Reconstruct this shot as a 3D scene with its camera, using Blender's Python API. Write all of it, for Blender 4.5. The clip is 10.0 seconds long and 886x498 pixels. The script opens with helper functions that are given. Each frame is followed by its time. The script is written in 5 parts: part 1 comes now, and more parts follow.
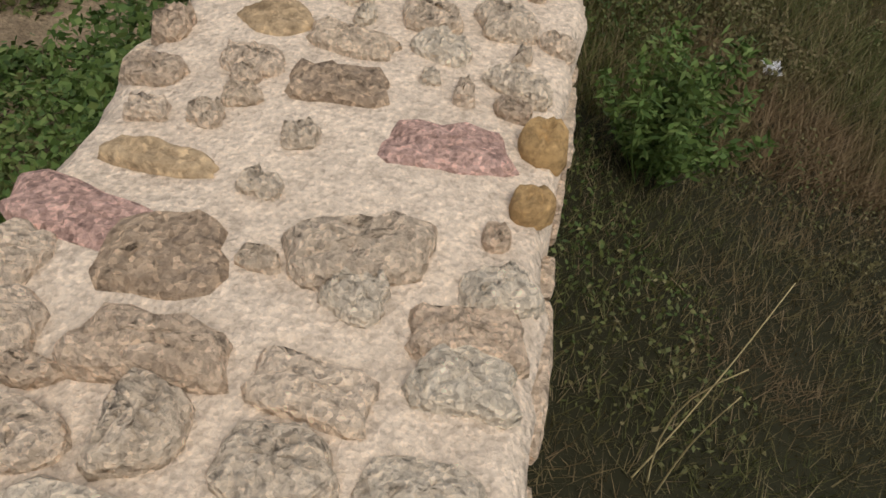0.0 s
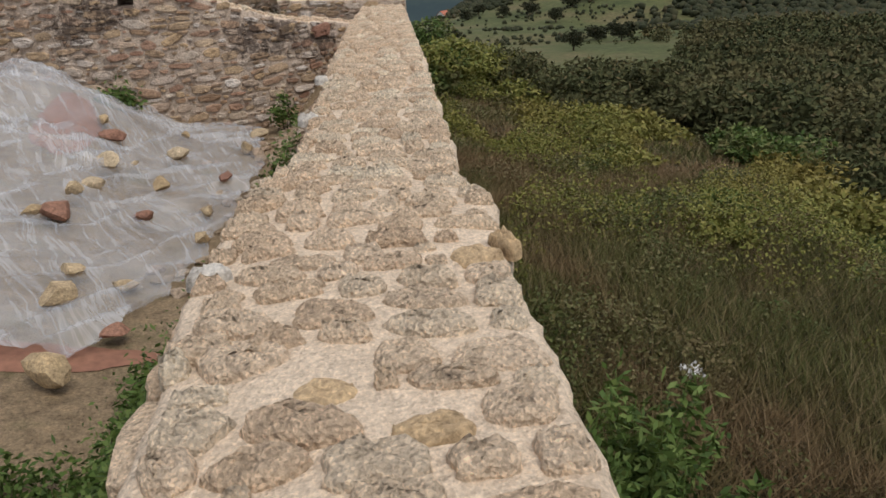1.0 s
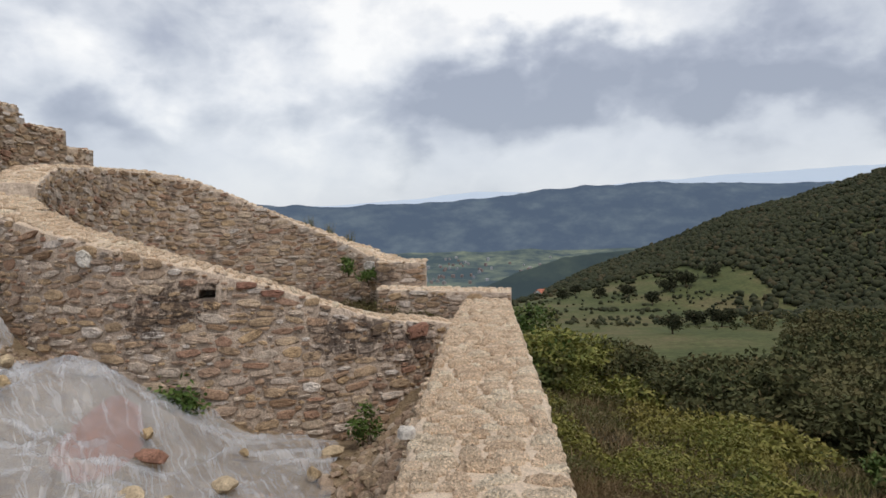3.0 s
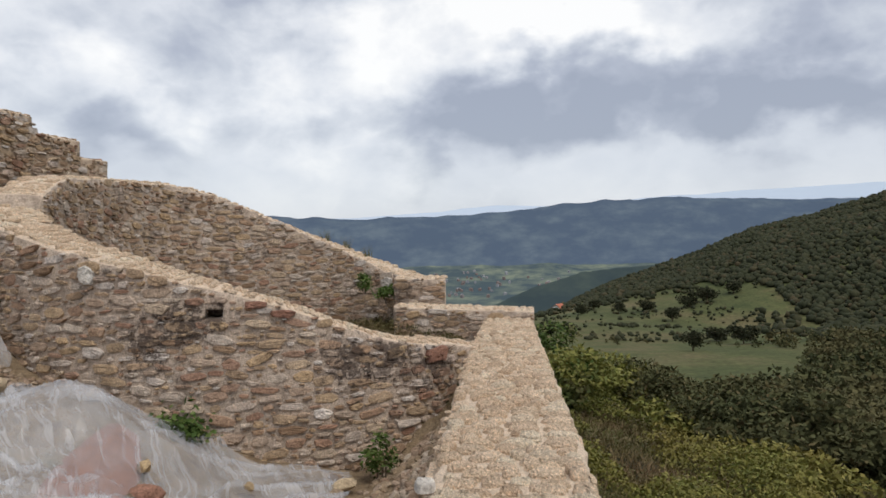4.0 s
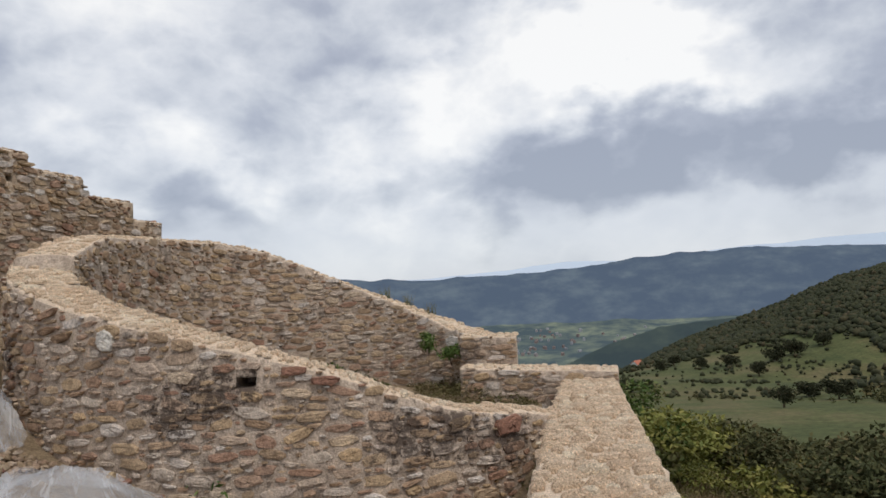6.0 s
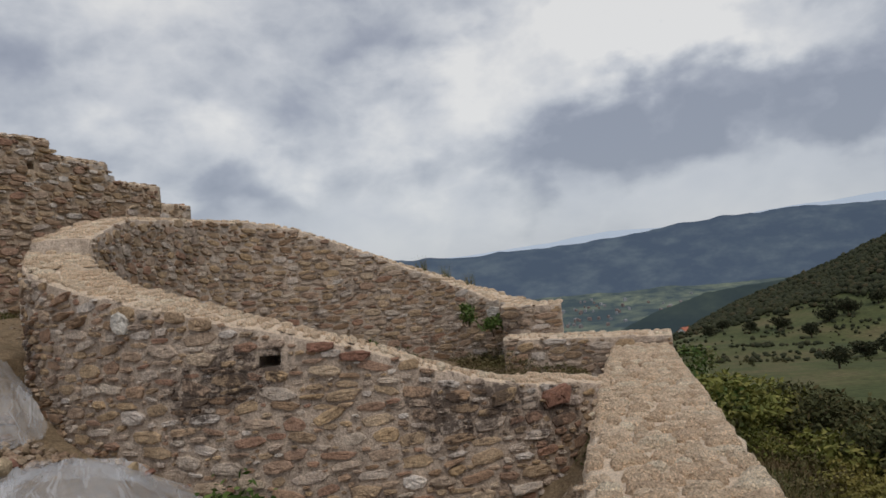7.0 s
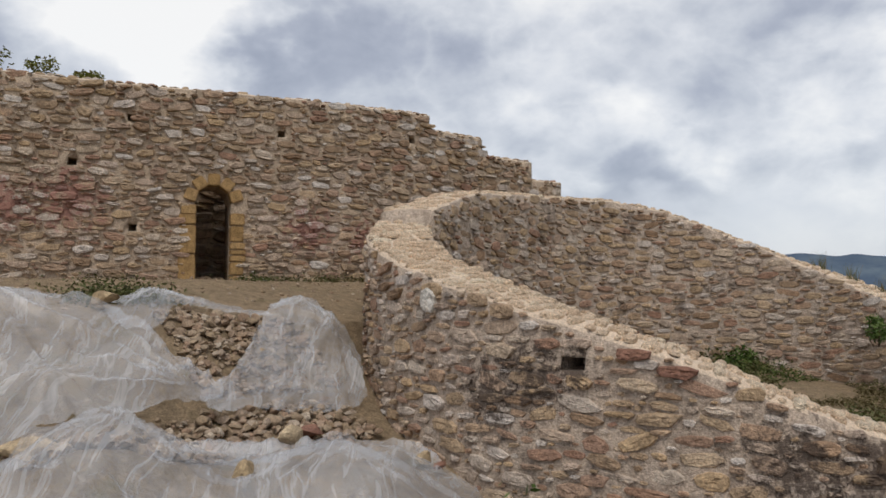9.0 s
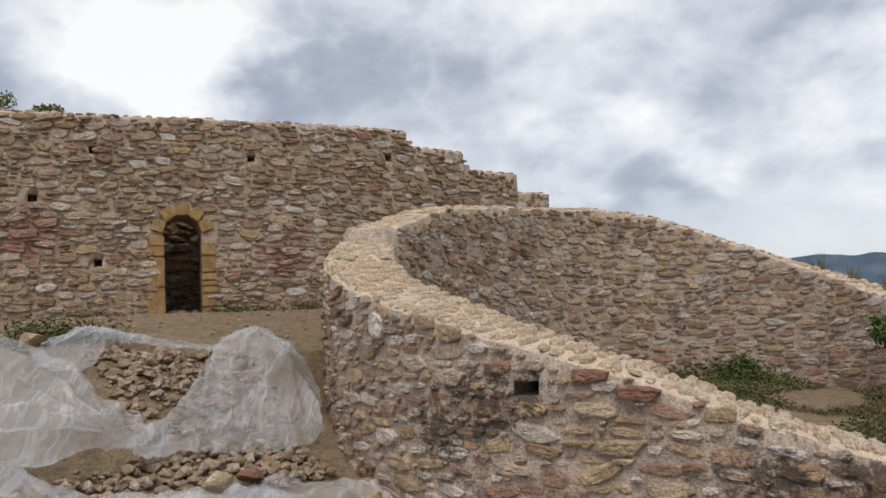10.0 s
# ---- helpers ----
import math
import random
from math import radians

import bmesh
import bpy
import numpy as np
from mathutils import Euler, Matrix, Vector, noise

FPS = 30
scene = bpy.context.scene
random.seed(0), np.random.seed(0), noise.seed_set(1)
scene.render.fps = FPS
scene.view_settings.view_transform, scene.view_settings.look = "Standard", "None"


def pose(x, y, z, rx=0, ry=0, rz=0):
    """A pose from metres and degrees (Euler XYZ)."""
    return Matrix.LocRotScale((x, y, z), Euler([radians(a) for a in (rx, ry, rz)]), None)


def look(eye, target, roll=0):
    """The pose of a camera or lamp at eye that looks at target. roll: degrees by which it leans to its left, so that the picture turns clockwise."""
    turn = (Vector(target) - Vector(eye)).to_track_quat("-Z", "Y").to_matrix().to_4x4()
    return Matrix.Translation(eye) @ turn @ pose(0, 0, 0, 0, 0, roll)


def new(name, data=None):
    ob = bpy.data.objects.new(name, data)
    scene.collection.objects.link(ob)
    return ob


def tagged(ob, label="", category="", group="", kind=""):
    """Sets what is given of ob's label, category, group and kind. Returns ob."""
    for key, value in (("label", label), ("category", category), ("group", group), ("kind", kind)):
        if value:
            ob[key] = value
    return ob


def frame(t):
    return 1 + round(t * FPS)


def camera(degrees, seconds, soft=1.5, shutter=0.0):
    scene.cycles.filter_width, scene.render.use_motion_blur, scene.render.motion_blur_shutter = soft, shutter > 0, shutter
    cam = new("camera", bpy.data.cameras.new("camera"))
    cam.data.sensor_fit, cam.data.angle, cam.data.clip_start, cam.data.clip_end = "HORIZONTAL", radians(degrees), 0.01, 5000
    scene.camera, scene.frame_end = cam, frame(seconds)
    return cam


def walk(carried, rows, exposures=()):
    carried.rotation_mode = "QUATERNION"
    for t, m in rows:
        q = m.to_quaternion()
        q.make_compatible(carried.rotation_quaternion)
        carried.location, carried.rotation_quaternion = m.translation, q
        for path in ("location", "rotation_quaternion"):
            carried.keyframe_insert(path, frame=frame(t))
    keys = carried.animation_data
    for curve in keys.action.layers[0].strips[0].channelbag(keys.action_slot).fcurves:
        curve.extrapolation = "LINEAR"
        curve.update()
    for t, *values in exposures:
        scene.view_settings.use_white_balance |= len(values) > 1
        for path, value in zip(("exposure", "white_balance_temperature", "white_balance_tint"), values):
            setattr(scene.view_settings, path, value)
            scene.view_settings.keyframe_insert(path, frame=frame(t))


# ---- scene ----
cam = camera(61.0, 10.0, soft=1.6)
PATH = [
    (0, (0.922, 1.529, 1.056), (0.888, 2.9, -0.401), 8.1),
    (0.2, (0.846, 1.737, 0.931), (0.831, 3.137, -0.497), 3.9),
    (0.3, (0.797, 1.846, 0.903), (0.78, 3.291, -0.48), 0.9),
    (0.5, (0.724, 2.017, 0.968), (0.775, 3.653, -0.18), -1.0),
    (1, (0.697, 2.56, 1.099), (0.915, 4.4, 0.349), -3.9),
    (1.5, (0.706, 3.055, 1.175), (0.967, 4.909, 0.471), -3.8),
    (2, (0.723, 3.629, 1.232), (1.017, 5.527, 0.676), -3.2),
    (2.5, (0.749, 4.346, 1.303), (0.886, 6.339, 1.211), -2.9),
    (4, (0.707, 5.555, 1.438), (0.683, 7.555, 1.429), -1.2),
    (4.5, (0.69, 5.963, 1.465), (0.707, 7.962, 1.515), -1.1),
    (5, (0.691, 6.41, 1.529), (0.725, 8.408, 1.609), -2.9),
    (5.5, (0.755, 6.898, 1.473), (0.577, 8.873, 1.727), -1.0),
    (5.7, (0.751, 6.999, 1.423), (0.553, 8.98, 1.614), -2.0),
    (6.8, (0.664, 7.838, 1.157), (0.426, 9.82, 1.281), -4.5),
    (7, (0.699, 8.006, 1.181), (0.385, 9.978, 1.283), -5.6),
    (7.5, (0.706, 8.39, 1.229), (0.322, 10.352, 1.283), -3.3),
    (8, (0.733, 8.812, 1.259), (-0.003, 10.672, 1.281), -4.6),
    (8.5, (0.808, 9.289, 1.258), (-0.32, 10.938, 1.352), -1.8),
    (9, (0.864, 9.735, 1.24), (-0.395, 11.286, 1.349), -0.1),
    (9.5, (0.933, 10.181, 1.244), (-0.25, 11.791, 1.327), -2.1),
    (10, (0.987, 10.654, 1.24), (-0.296, 12.179, 1.403), -3.0),
]
EXPOSURES = [(0, 0.12), (0.5, 0.1), (1, 0.12), (2, 0.1), (2.5, 0.0), (4.5, 0.05), (5.5, 0.1), (7, -0.42), (7.5, -0.38), (8.5, -0.12), (9.5, -0.05), (10, 0.0)]
walk(cam, [(t, look(eye, target, roll)) for t, eye, target, roll in PATH], EXPOSURES)

# ---- world and sun ----
SUN_EL, SUN_AZ = 58.0, 145.0


def nodes_of(tree):
    tree.nodes.clear()

    def add(kind, **values):
        n = tree.nodes.new(kind)
        for k, v in values.items():
            if k == "op":
                n.operation = v
            elif k == "blend":
                n.blend_type = v
            elif k == "dtype":
                n.data_type = v
            elif k.startswith("i"):
                n.inputs[int(k[1:])].default_value = v
        return n

    def link(a, i, b, j):
        tree.links.new(a.outputs[i], b.inputs[j])

    return add, link


def ramp_of(add, stops):
    r = add("ShaderNodeValToRGB")
    while len(r.color_ramp.elements) < len(stops):
        r.color_ramp.elements.new(0.5)
    for e, (p, c) in zip(r.color_ramp.elements, stops):
        e.position, e.color = p, (*c, 1)
    return r


world = bpy.data.worlds.new("sky")
scene.world = world
world.use_nodes = True
add, link = nodes_of(world.node_tree)
out = add("ShaderNodeOutputWorld")
coord = add("ShaderNodeTexCoord")
sep = add("ShaderNodeSeparateXYZ")
link(coord, "Generated", sep, 0)
azimuth = add("ShaderNodeMath", op="ARCTAN2")
link(sep, 0, azimuth, 0), link(sep, 1, azimuth, 1)
height = add("ShaderNodeMath", op="ARCSINE")
link(sep, 2, height, 0)
flat = add("ShaderNodeVectorMath", op="MULTIPLY", i1=(1.0, 1.0, 1.5))
link(coord, "Generated", flat, 0)
shifted = add("ShaderNodeVectorMath", op="ADD", i1=(3.3, 1.7, 0.4))
link(flat, 0, shifted, 0)
big = add("ShaderNodeTexNoise", i2=3.4, i3=7.0, i4=0.5, i8=0.15)
small = add("ShaderNodeTexNoise", i2=9.0, i3=6.0, i4=0.52, i8=0.2)
warp = add("ShaderNodeTexNoise", i2=7.0, i3=5.0, i4=0.5)
for n in (big, small, warp):
    link(shifted, 0, n, 0)
puff = add("ShaderNodeMath", op="SUBTRACT", i1=0.5)
link(small, 0, puff, 0)
puff_abs = add("ShaderNodeMath", op="ABSOLUTE")
link(puff, 0, puff_abs, 0)
both = add("ShaderNodeMath", op="MULTIPLY_ADD", i1=-0.5)
link(puff_abs, 0, both, 0), link(big, 0, both, 2)
parts = add("ShaderNodeSeparateColor")
link(warp, "Color", parts, 0)
bent_az = add("ShaderNodeMath", op="MULTIPLY_ADD", i1=0.50)
link(parts, 0, bent_az, 0), link(azimuth, 0, bent_az, 2)
bent_el = add("ShaderNodeMath", op="MULTIPLY_ADD", i1=0.24)
link(parts, 1, bent_el, 0), link(height, 0, bent_el, 2)
clouds = ramp_of(add, [(0.28, (0.36, 0.39, 0.47)), (0.38, (0.46, 0.49, 0.57)), (0.46, (0.60, 0.63, 0.69)), (0.55, (0.77, 0.79, 0.83)), (0.70, (1.03, 1.02, 1.0))])
masses = both
# cloud banks: azimuth, height, half width, half height in degrees, how much lighter
BANKS = ((7, 17.5, 11, 4.5, 0.34), (-5, 13.5, 9, 3.5, 0.13), (0, 27, 34, 9, 0.07), (8, 9.6, 18, 4.2, -0.17), (27, 8.6, 10, 3.4, -0.13), (21, 14, 6, 3, 0.06), (-28, 10.5, 6, 3.6, 0.13), (-19, 8.5, 9, 3.6, -0.05), (-22, 17, 14, 4.5, -0.07), (-47, 15, 11, 6, -0.12), (-61, 18, 9, 5, 0.22), (-38, 23, 15, 4, 0.05))
for az, el, wide, tall, amount in BANKS:
    da = add("ShaderNodeMath", op="SUBTRACT", i1=radians(az) + 0.25)
    link(bent_az, 0, da, 0)
    de = add("ShaderNodeMath", op="SUBTRACT", i1=radians(el) + 0.12)
    link(bent_el, 0, de, 0)
    offset = add("ShaderNodeCombineXYZ")
    fa, fe = add("ShaderNodeMath", op="DIVIDE", i1=radians(wide)), add("ShaderNodeMath", op="DIVIDE", i1=radians(tall))
    link(da, 0, fa, 0), link(de, 0, fe, 0), link(fa, 0, offset, 0), link(fe, 0, offset, 1)
    far_off = add("ShaderNodeVectorMath", op="LENGTH")
    link(offset, 0, far_off, 0)
    span = add("ShaderNodeMapRange", i1=1.35, i2=0.3, i3=0.0, i4=amount)
    span.interpolation_type = "SMOOTHSTEP"
    link(far_off, "Value", span, 0)
    plus = add("ShaderNodeMath", op="ADD")
    link(masses, 0, plus, 0), link(span, 0, plus, 1)
    masses = plus
link(masses, 0, clouds, 0)
low = ramp_of(add, [(0.12, (0.55, 0.55, 0.55)), (0.195, (0.78, 0.78, 0.78)), (0.215, (0.5, 0.5, 0.5)), (0.245, (0.0, 0.0, 0.0))])
link(bent_el, 0, low, 0)
band = add("ShaderNodeMix", dtype="RGBA")
band.inputs[7].default_value = (0.67, 0.70, 0.765, 1)
link(low, 0, band, 0), link(clouds, 0, band, 6)
sky = add("ShaderNodeTexSky")
sky.sky_type, sky.sun_disc = "NISHITA", False
sky.sun_elevation, sky.sun_rotation = radians(SUN_EL), radians(SUN_AZ)
tint = add("ShaderNodeMix", dtype="RGBA")
tint.blend_type = "ADD"
tint.inputs[0].default_value = 0.02
link(band, 2, tint, 6), link(sky, 0, tint, 7)
bg = add("ShaderNodeBackground", i1=0.9)
link(tint, 2, bg, 0), link(bg, 0, out, 0)

lamp = new("sun", bpy.data.lights.new("sun", "SUN"))
lamp.data.energy, lamp.data.angle, lamp.data.color = 1.75, radians(30), (1.0, 0.93, 0.84)
lamp.rotation_euler = (radians(90 - SUN_EL), 0, radians(180 - SUN_AZ))


# ---- materials ----
def material(name):
    m = bpy.data.materials.new(name)
    m.use_nodes = True
    add, link = nodes_of(m.node_tree)
    bsdf, end = add("ShaderNodeBsdfPrincipled"), add("ShaderNodeOutputMaterial")
    link(bsdf, 0, end, 0)
    return m, add, link, bsdf


def mixed(add, link, a, ai, b, bi, fac, fi=0, blend="MIX"):
    n = add("ShaderNodeMix", dtype="RGBA")
    n.blend_type = blend
    if isinstance(fac, float):
        n.inputs[0].default_value = fac
    else:
        link(fac, fi, n, 0)
    for k, (node, idx) in ((6, (a, ai)), (7, (b, bi))):
        if isinstance(node, tuple):
            n.inputs[k].default_value = (*node, 1)
        else:
            link(node, idx, n, k)
    return n


def masonry(name, stops, scale=1.0, bump=0.5, moss=0.0, dark=0.0, rough=0.92, soot=None, gravel=0.35, relief=0.02, even=0.0):
    """Stone whose colour differs piece by piece, with grain, pits and stains."""
    m, add, link, bsdf = material(name)
    tc, geo, info = add("ShaderNodeTexCoord"), add("ShaderNodeNewGeometry"), add("ShaderNodeObjectInfo")
    total = add("ShaderNodeMath", op="ADD")
    link(geo, "Random Per Island", total, 0), link(info, "Random", total, 1)
    part1 = add("ShaderNodeMath", op="FRACT")
    link(total, 0, part1, 0)
    tone = ramp_of(add, stops)
    link(part1, 0, tone, 0)
    grain = add("ShaderNodeTexNoise", i2=38.0 * scale, i3=6.0, i4=0.65)
    link(geo, "Position", grain, 0)
    blot = add("ShaderNodeTexNoise", i2=7.0 * scale, i3=5.0, i4=0.6)
    link(geo, "Position", blot, 0)
    g1 = ramp_of(add, [(0.25, (0.42, 0.40, 0.38)), (0.5, (0.95, 0.95, 0.95)), (0.78, (1.45, 1.42, 1.36))])
    link(grain, 0, g1, 0)
    g2 = ramp_of(add, [(0.3, (0.62, 0.60, 0.58)), (0.55, (1.0, 1.0, 1.0)), (0.8, (1.22, 1.18, 1.1))])
    link(blot, 0, g2, 0)
    cells = add("ShaderNodeTexVoronoi", i2=105.0 * scale)
    link(geo, "Position", cells, 0)
    cbw = add("ShaderNodeRGBToBW")
    link(cells, "Color", cbw, 0)
    g3 = ramp_of(add, [(0.2, (0.72, 0.70, 0.68)), (0.5, (0.98, 0.98, 0.98)), (0.72, (1.2, 1.18, 1.15)), (0.86, (1.55, 1.5, 1.45))])
    link(cbw, 0, g3, 0)
    tone2 = mixed(add, link, tone, 0, g3, 0, gravel, blend="MULTIPLY")
    c1 = mixed(add, link, tone2, 2, g1, 0, 1.0 - 0.55 * even, blend="MULTIPLY")
    c2 = mixed(add, link, c1, 2, g2, 0, 1.0 - even, blend="MULTIPLY")
    last = c2
    if dark:
        stain = add("ShaderNodeTexNoise", i2=0.9, i3=6.0, i4=0.66)
        link(geo, "Position", stain, 0)
        sr = ramp_of(add, [(0.52, (0, 0, 0)), (0.66, (dark, dark, dark))])
        link(stain, 0, sr, 0)
        last = mixed(add, link, last, 2, (0.075, 0.06, 0.05), 0, sr)
    if soot:
        last = soot(add, link, geo, last)
    if moss:
        mn = add("ShaderNodeTexNoise", i2=2.2, i3=6.0, i4=0.7)
        link(geo, "Position", mn, 0)
        mr = ramp_of(add, [(0.55, (0, 0, 0)), (0.7, (moss, moss, moss))])
        link(mn, 0, mr, 0)
        last = mixed(add, link, last, 2, (0.12, 0.12, 0.05), 0, mr)
    link(last, 2, bsdf, "Base Color")
    bsdf.inputs["Roughness"].default_value = rough
    bsdf.inputs["Specular IOR Level"].default_value = 0.2
    pits = add("ShaderNodeTexVoronoi", i2=55.0 * scale)
    link(geo, "Position", pits, 0)
    hsum = add("ShaderNodeMath", op="MULTIPLY_ADD", i1=0.5)
    link(pits, 0, hsum, 0), link(grain, 0, hsum, 2)
    hs2 = add("ShaderNodeMath", op="ADD")
    link(hsum, 0, hs2, 0), link(blot, 0, hs2, 1)
    bp = add("ShaderNodeBump", i0=bump, i1=relief)
    link(hs2, 0, bp, "Height"), link(bp, 0, bsdf, "Normal")
    return m


STONE_TONES = [(0.0, (0.279, 0.184, 0.119)), (0.14, (0.434, 0.326, 0.223)), (0.28, (0.486, 0.352, 0.218)), (0.42, (0.558, 0.484, 0.415)), (0.55, (0.393, 0.260, 0.166)), (0.66, (0.641, 0.586, 0.539)), (0.78, (0.454, 0.347, 0.260)), (0.88, (0.362, 0.219, 0.156)), (1.0, (0.537, 0.408, 0.280))]
COPE_TONES = [(0.0, (0.689, 0.515, 0.363)), (0.2, (0.800, 0.633, 0.469)), (0.4, (0.733, 0.571, 0.414)), (0.6, (0.829, 0.711, 0.548)), (0.8, (0.622, 0.465, 0.329)), (1.0, (0.767, 0.599, 0.430))]


def spots(add, link, geo, last, places, colour, amount):
    """Ragged stains round given places of a wall: (x, y, z, radius)."""
    n = add("ShaderNodeTexNoise", i2=6.5, i3=8.0, i4=0.82)
    link(geo, "Position", n, 0)
    for x, y, z, rad in places:
        d = add("ShaderNodeVectorMath", op="DISTANCE", i1=(x, y, z))
        link(geo, "Position", d, 0)
        f = add("ShaderNodeMath", op="MULTIPLY_ADD", i1=-0.30 / rad, i2=0.015)
        link(d, "Value", f, 0)
        g = add("ShaderNodeMath", op="MULTIPLY_ADD", i1=1.45)
        link(n, 0, g, 0), link(f, 0, g, 2)
        r = ramp_of(add, [(0.56, (0, 0, 0)), (0.68, (amount, amount, amount))])
        link(g, 0, r, 0)
        last = mixed(add, link, last, 2, colour, 0, r)
    return last


DAMP = ((-3.0, 15.84, 0.42, 0.55), (-3.5, 15.84, 0.2, 0.6), (-2.6, 15.87, 0.5, 0.3), (-0.85, 16.35, -0.2, 0.6), (-0.2, 16.6, -0.15, 0.6), (0.4, 17.05, -0.4, 0.6), (-6.5, 17.1, 1.0, 0.5))
REDS = ((-13.4, 16.2, 2.95, 1.0), (-13.9, 15.1, 2.8, 0.9), (-11.25, 20.2, 2.45, 0.75), (-10.7, 21.3, 2.3, 0.6))


def streaks(add, link, geo, last):
    """Dark lichen and damp patches under the coping of the round wall."""
    n = add("ShaderNodeTexNoise", i2=1.3, i3=7.0, i4=0.7)
    mapping = add("ShaderNodeVectorMath", op="MULTIPLY", i1=(1.0, 1.0, 0.75))
    link(geo, "Position", mapping, 0), link(mapping, 0, n, 0)
    r = ramp_of(add, [(0.57, (0, 0, 0)), (0.67, (0.62, 0.62, 0.62))])
    link(n, 0, r, 0)
    last = mixed(add, link, last, 2, (0.06, 0.045, 0.04), 0, r)
    return spots(add, link, geo, last, DAMP, (0.075, 0.055, 0.045), 0.85)


def redpatch(add, link, geo, last):
    n = add("ShaderNodeTexNoise", i2=0.55, i3=5.0, i4=0.6)
    link(geo, "Position", n, 0)
    r = ramp_of(add, [(0.66, (0, 0, 0)), (0.74, (0.4, 0.4, 0.4))])
    link(n, 0, r, 0)
    last = mixed(add, link, last, 2, (0.30, 0.13, 0.10), 0, r)
    return spots(add, link, geo, last, REDS, (0.33, 0.16, 0.13), 0.8)


M_FACE = masonry("rubble_stone", STONE_TONES, dark=0.0, bump=0.6, soot=streaks)
M_FAR = masonry("curtain_stone", STONE_TONES, dark=0.15, bump=0.6, soot=redpatch)
M_COPE = masonry("coping_stone", COPE_TONES, bump=1.0, scale=1.0, gravel=0.65, relief=0.04, even=0.6)
M_MORTAR_FACE = masonry("face_mortar", [(0, (0.505, 0.415, 0.338)), (1, (0.505, 0.415, 0.338))], bump=0.7, soot=streaks)
M_MORTAR_FAR = masonry("curtain_mortar", [(0, (0.49, 0.39, 0.295)), (1, (0.49, 0.39, 0.295))], bump=0.7, soot=redpatch)
M_MORTAR = masonry("sandy_mortar", [(0, (0.72, 0.585, 0.45)), (1, (0.72, 0.585, 0.45))], bump=0.8, scale=1.2, gravel=0.35, relief=0.022, even=0.6)
M_PINK = masonry("pink_granite", [(0, (0.62, 0.40, 0.33)), (1, (0.66, 0.43, 0.355))], bump=1.0, scale=1.0, gravel=0.9, relief=0.035, even=0.4)
M_OCHRE = masonry("ochre_sandstone", [(0, (0.36, 0.23, 0.10)), (1, (0.44, 0.29, 0.14))], bump=0.25)
M_BUFF = masonry("buff_sandstone", [(0, (0.44, 0.32, 0.19)), (1, (0.50, 0.37, 0.23))], bump=0.5, gravel=0.5)
M_PALE = masonry("pale_limestone", [(0, (0.55, 0.52, 0.48)), (1, (0.64, 0.61, 0.56))], bump=0.4)
M_DARKSTONE = masonry("dark_conglomerate", [(0, (0.50, 0.37, 0.255)), (1, (0.54, 0.40, 0.28))], bump=1.0, scale=0.9, gravel=0.9, relief=0.04, even=0.4)
M_RUBBLE = masonry("loose_rubble", [(0, (0.27, 0.20, 0.13)), (0.3, (0.38, 0.30, 0.215)), (0.6, (0.31, 0.215, 0.15)), (1, (0.47, 0.40, 0.32))], bump=0.5)
M_OCHRE_RUBBLE = masonry("buff_rubble", [(0, (0.42, 0.31, 0.18)), (1, (0.52, 0.42, 0.29))], bump=0.5)
M_REDSTONE = masonry("red_stone", [(0, (0.25, 0.135, 0.10)), (1, (0.31, 0.17, 0.12))], bump=0.5)
M_EARTH = masonry("earth_and_grit", [(0, (0.26, 0.195, 0.125)), (1, (0.26, 0.195, 0.125))], bump=0.8, moss=0.5)


def leafy(name, stops, rough=0.6, patches=None):
    m, add, link, bsdf = material(name)
    geo = add("ShaderNodeNewGeometry")
    tone = ramp_of(add, stops)
    link(geo, "Random Per Island", tone, 0)
    last, idx = tone, 0
    if patches:
        scale, colour, lo, hi, amount = patches
        n = add("ShaderNodeTexNoise", i2=scale, i3=4.0, i4=0.6)
        link(geo, "Position", n, 0)
        r = ramp_of(add, [(lo, (0, 0, 0)), (hi, (amount, amount, amount))])
        link(n, 0, r, 0)
        last, idx = mixed(add, link, tone, 0, colour, 0, r), 2
    link(last, idx, bsdf, "Base Color")
    bsdf.inputs["Roughness"].default_value = rough
    bsdf.inputs["Specular IOR Level"].default_value = 0.15
    return m


M_GRASS = leafy("meadow_grass", [(0, (0.055, 0.066, 0.02)), (0.4, (0.10, 0.105, 0.034)), (0.75, (0.15, 0.125, 0.054)), (1, (0.23, 0.175, 0.10))], patches=(0.35, (0.19, 0.125, 0.07), 0.45, 0.60, 0.8))
M_LEAF = leafy("shrub_leaves", [(0, (0.04, 0.072, 0.017)), (0.5, (0.072, 0.118, 0.027)), (1, (0.13, 0.175, 0.05))])
M_SHRUB = leafy("hedge_leaves", [(0, (0.085, 0.10, 0.022)), (0.5, (0.165, 0.172, 0.04)), (1, (0.23, 0.205, 0.06))], patches=(0.12, (0.21, 0.155, 0.045), 0.48, 0.66, 0.7))
M_WOOD_LEAF = leafy("forest_leaves", [(0, (0.030, 0.035, 0.019)), (0.5, (0.039, 0.044, 0.023)), (0.85, (0.049, 0.050, 0.026)), (1, (0.066, 0.054, 0.030))], rough=0.9)
M_HOLLOW = leafy("hollow_leaves", [(0, (0.045, 0.054, 0.024)), (0.5, (0.062, 0.070, 0.030)), (0.85, (0.085, 0.086, 0.036)), (1, (0.12, 0.09, 0.045))], rough=0.9, patches=(0.03, (0.115, 0.098, 0.045), 0.46, 0.62, 0.75))
M_STRAW = leafy("dry_stalk", [(0, (0.38, 0.31, 0.16)), (1, (0.46, 0.38, 0.2))])
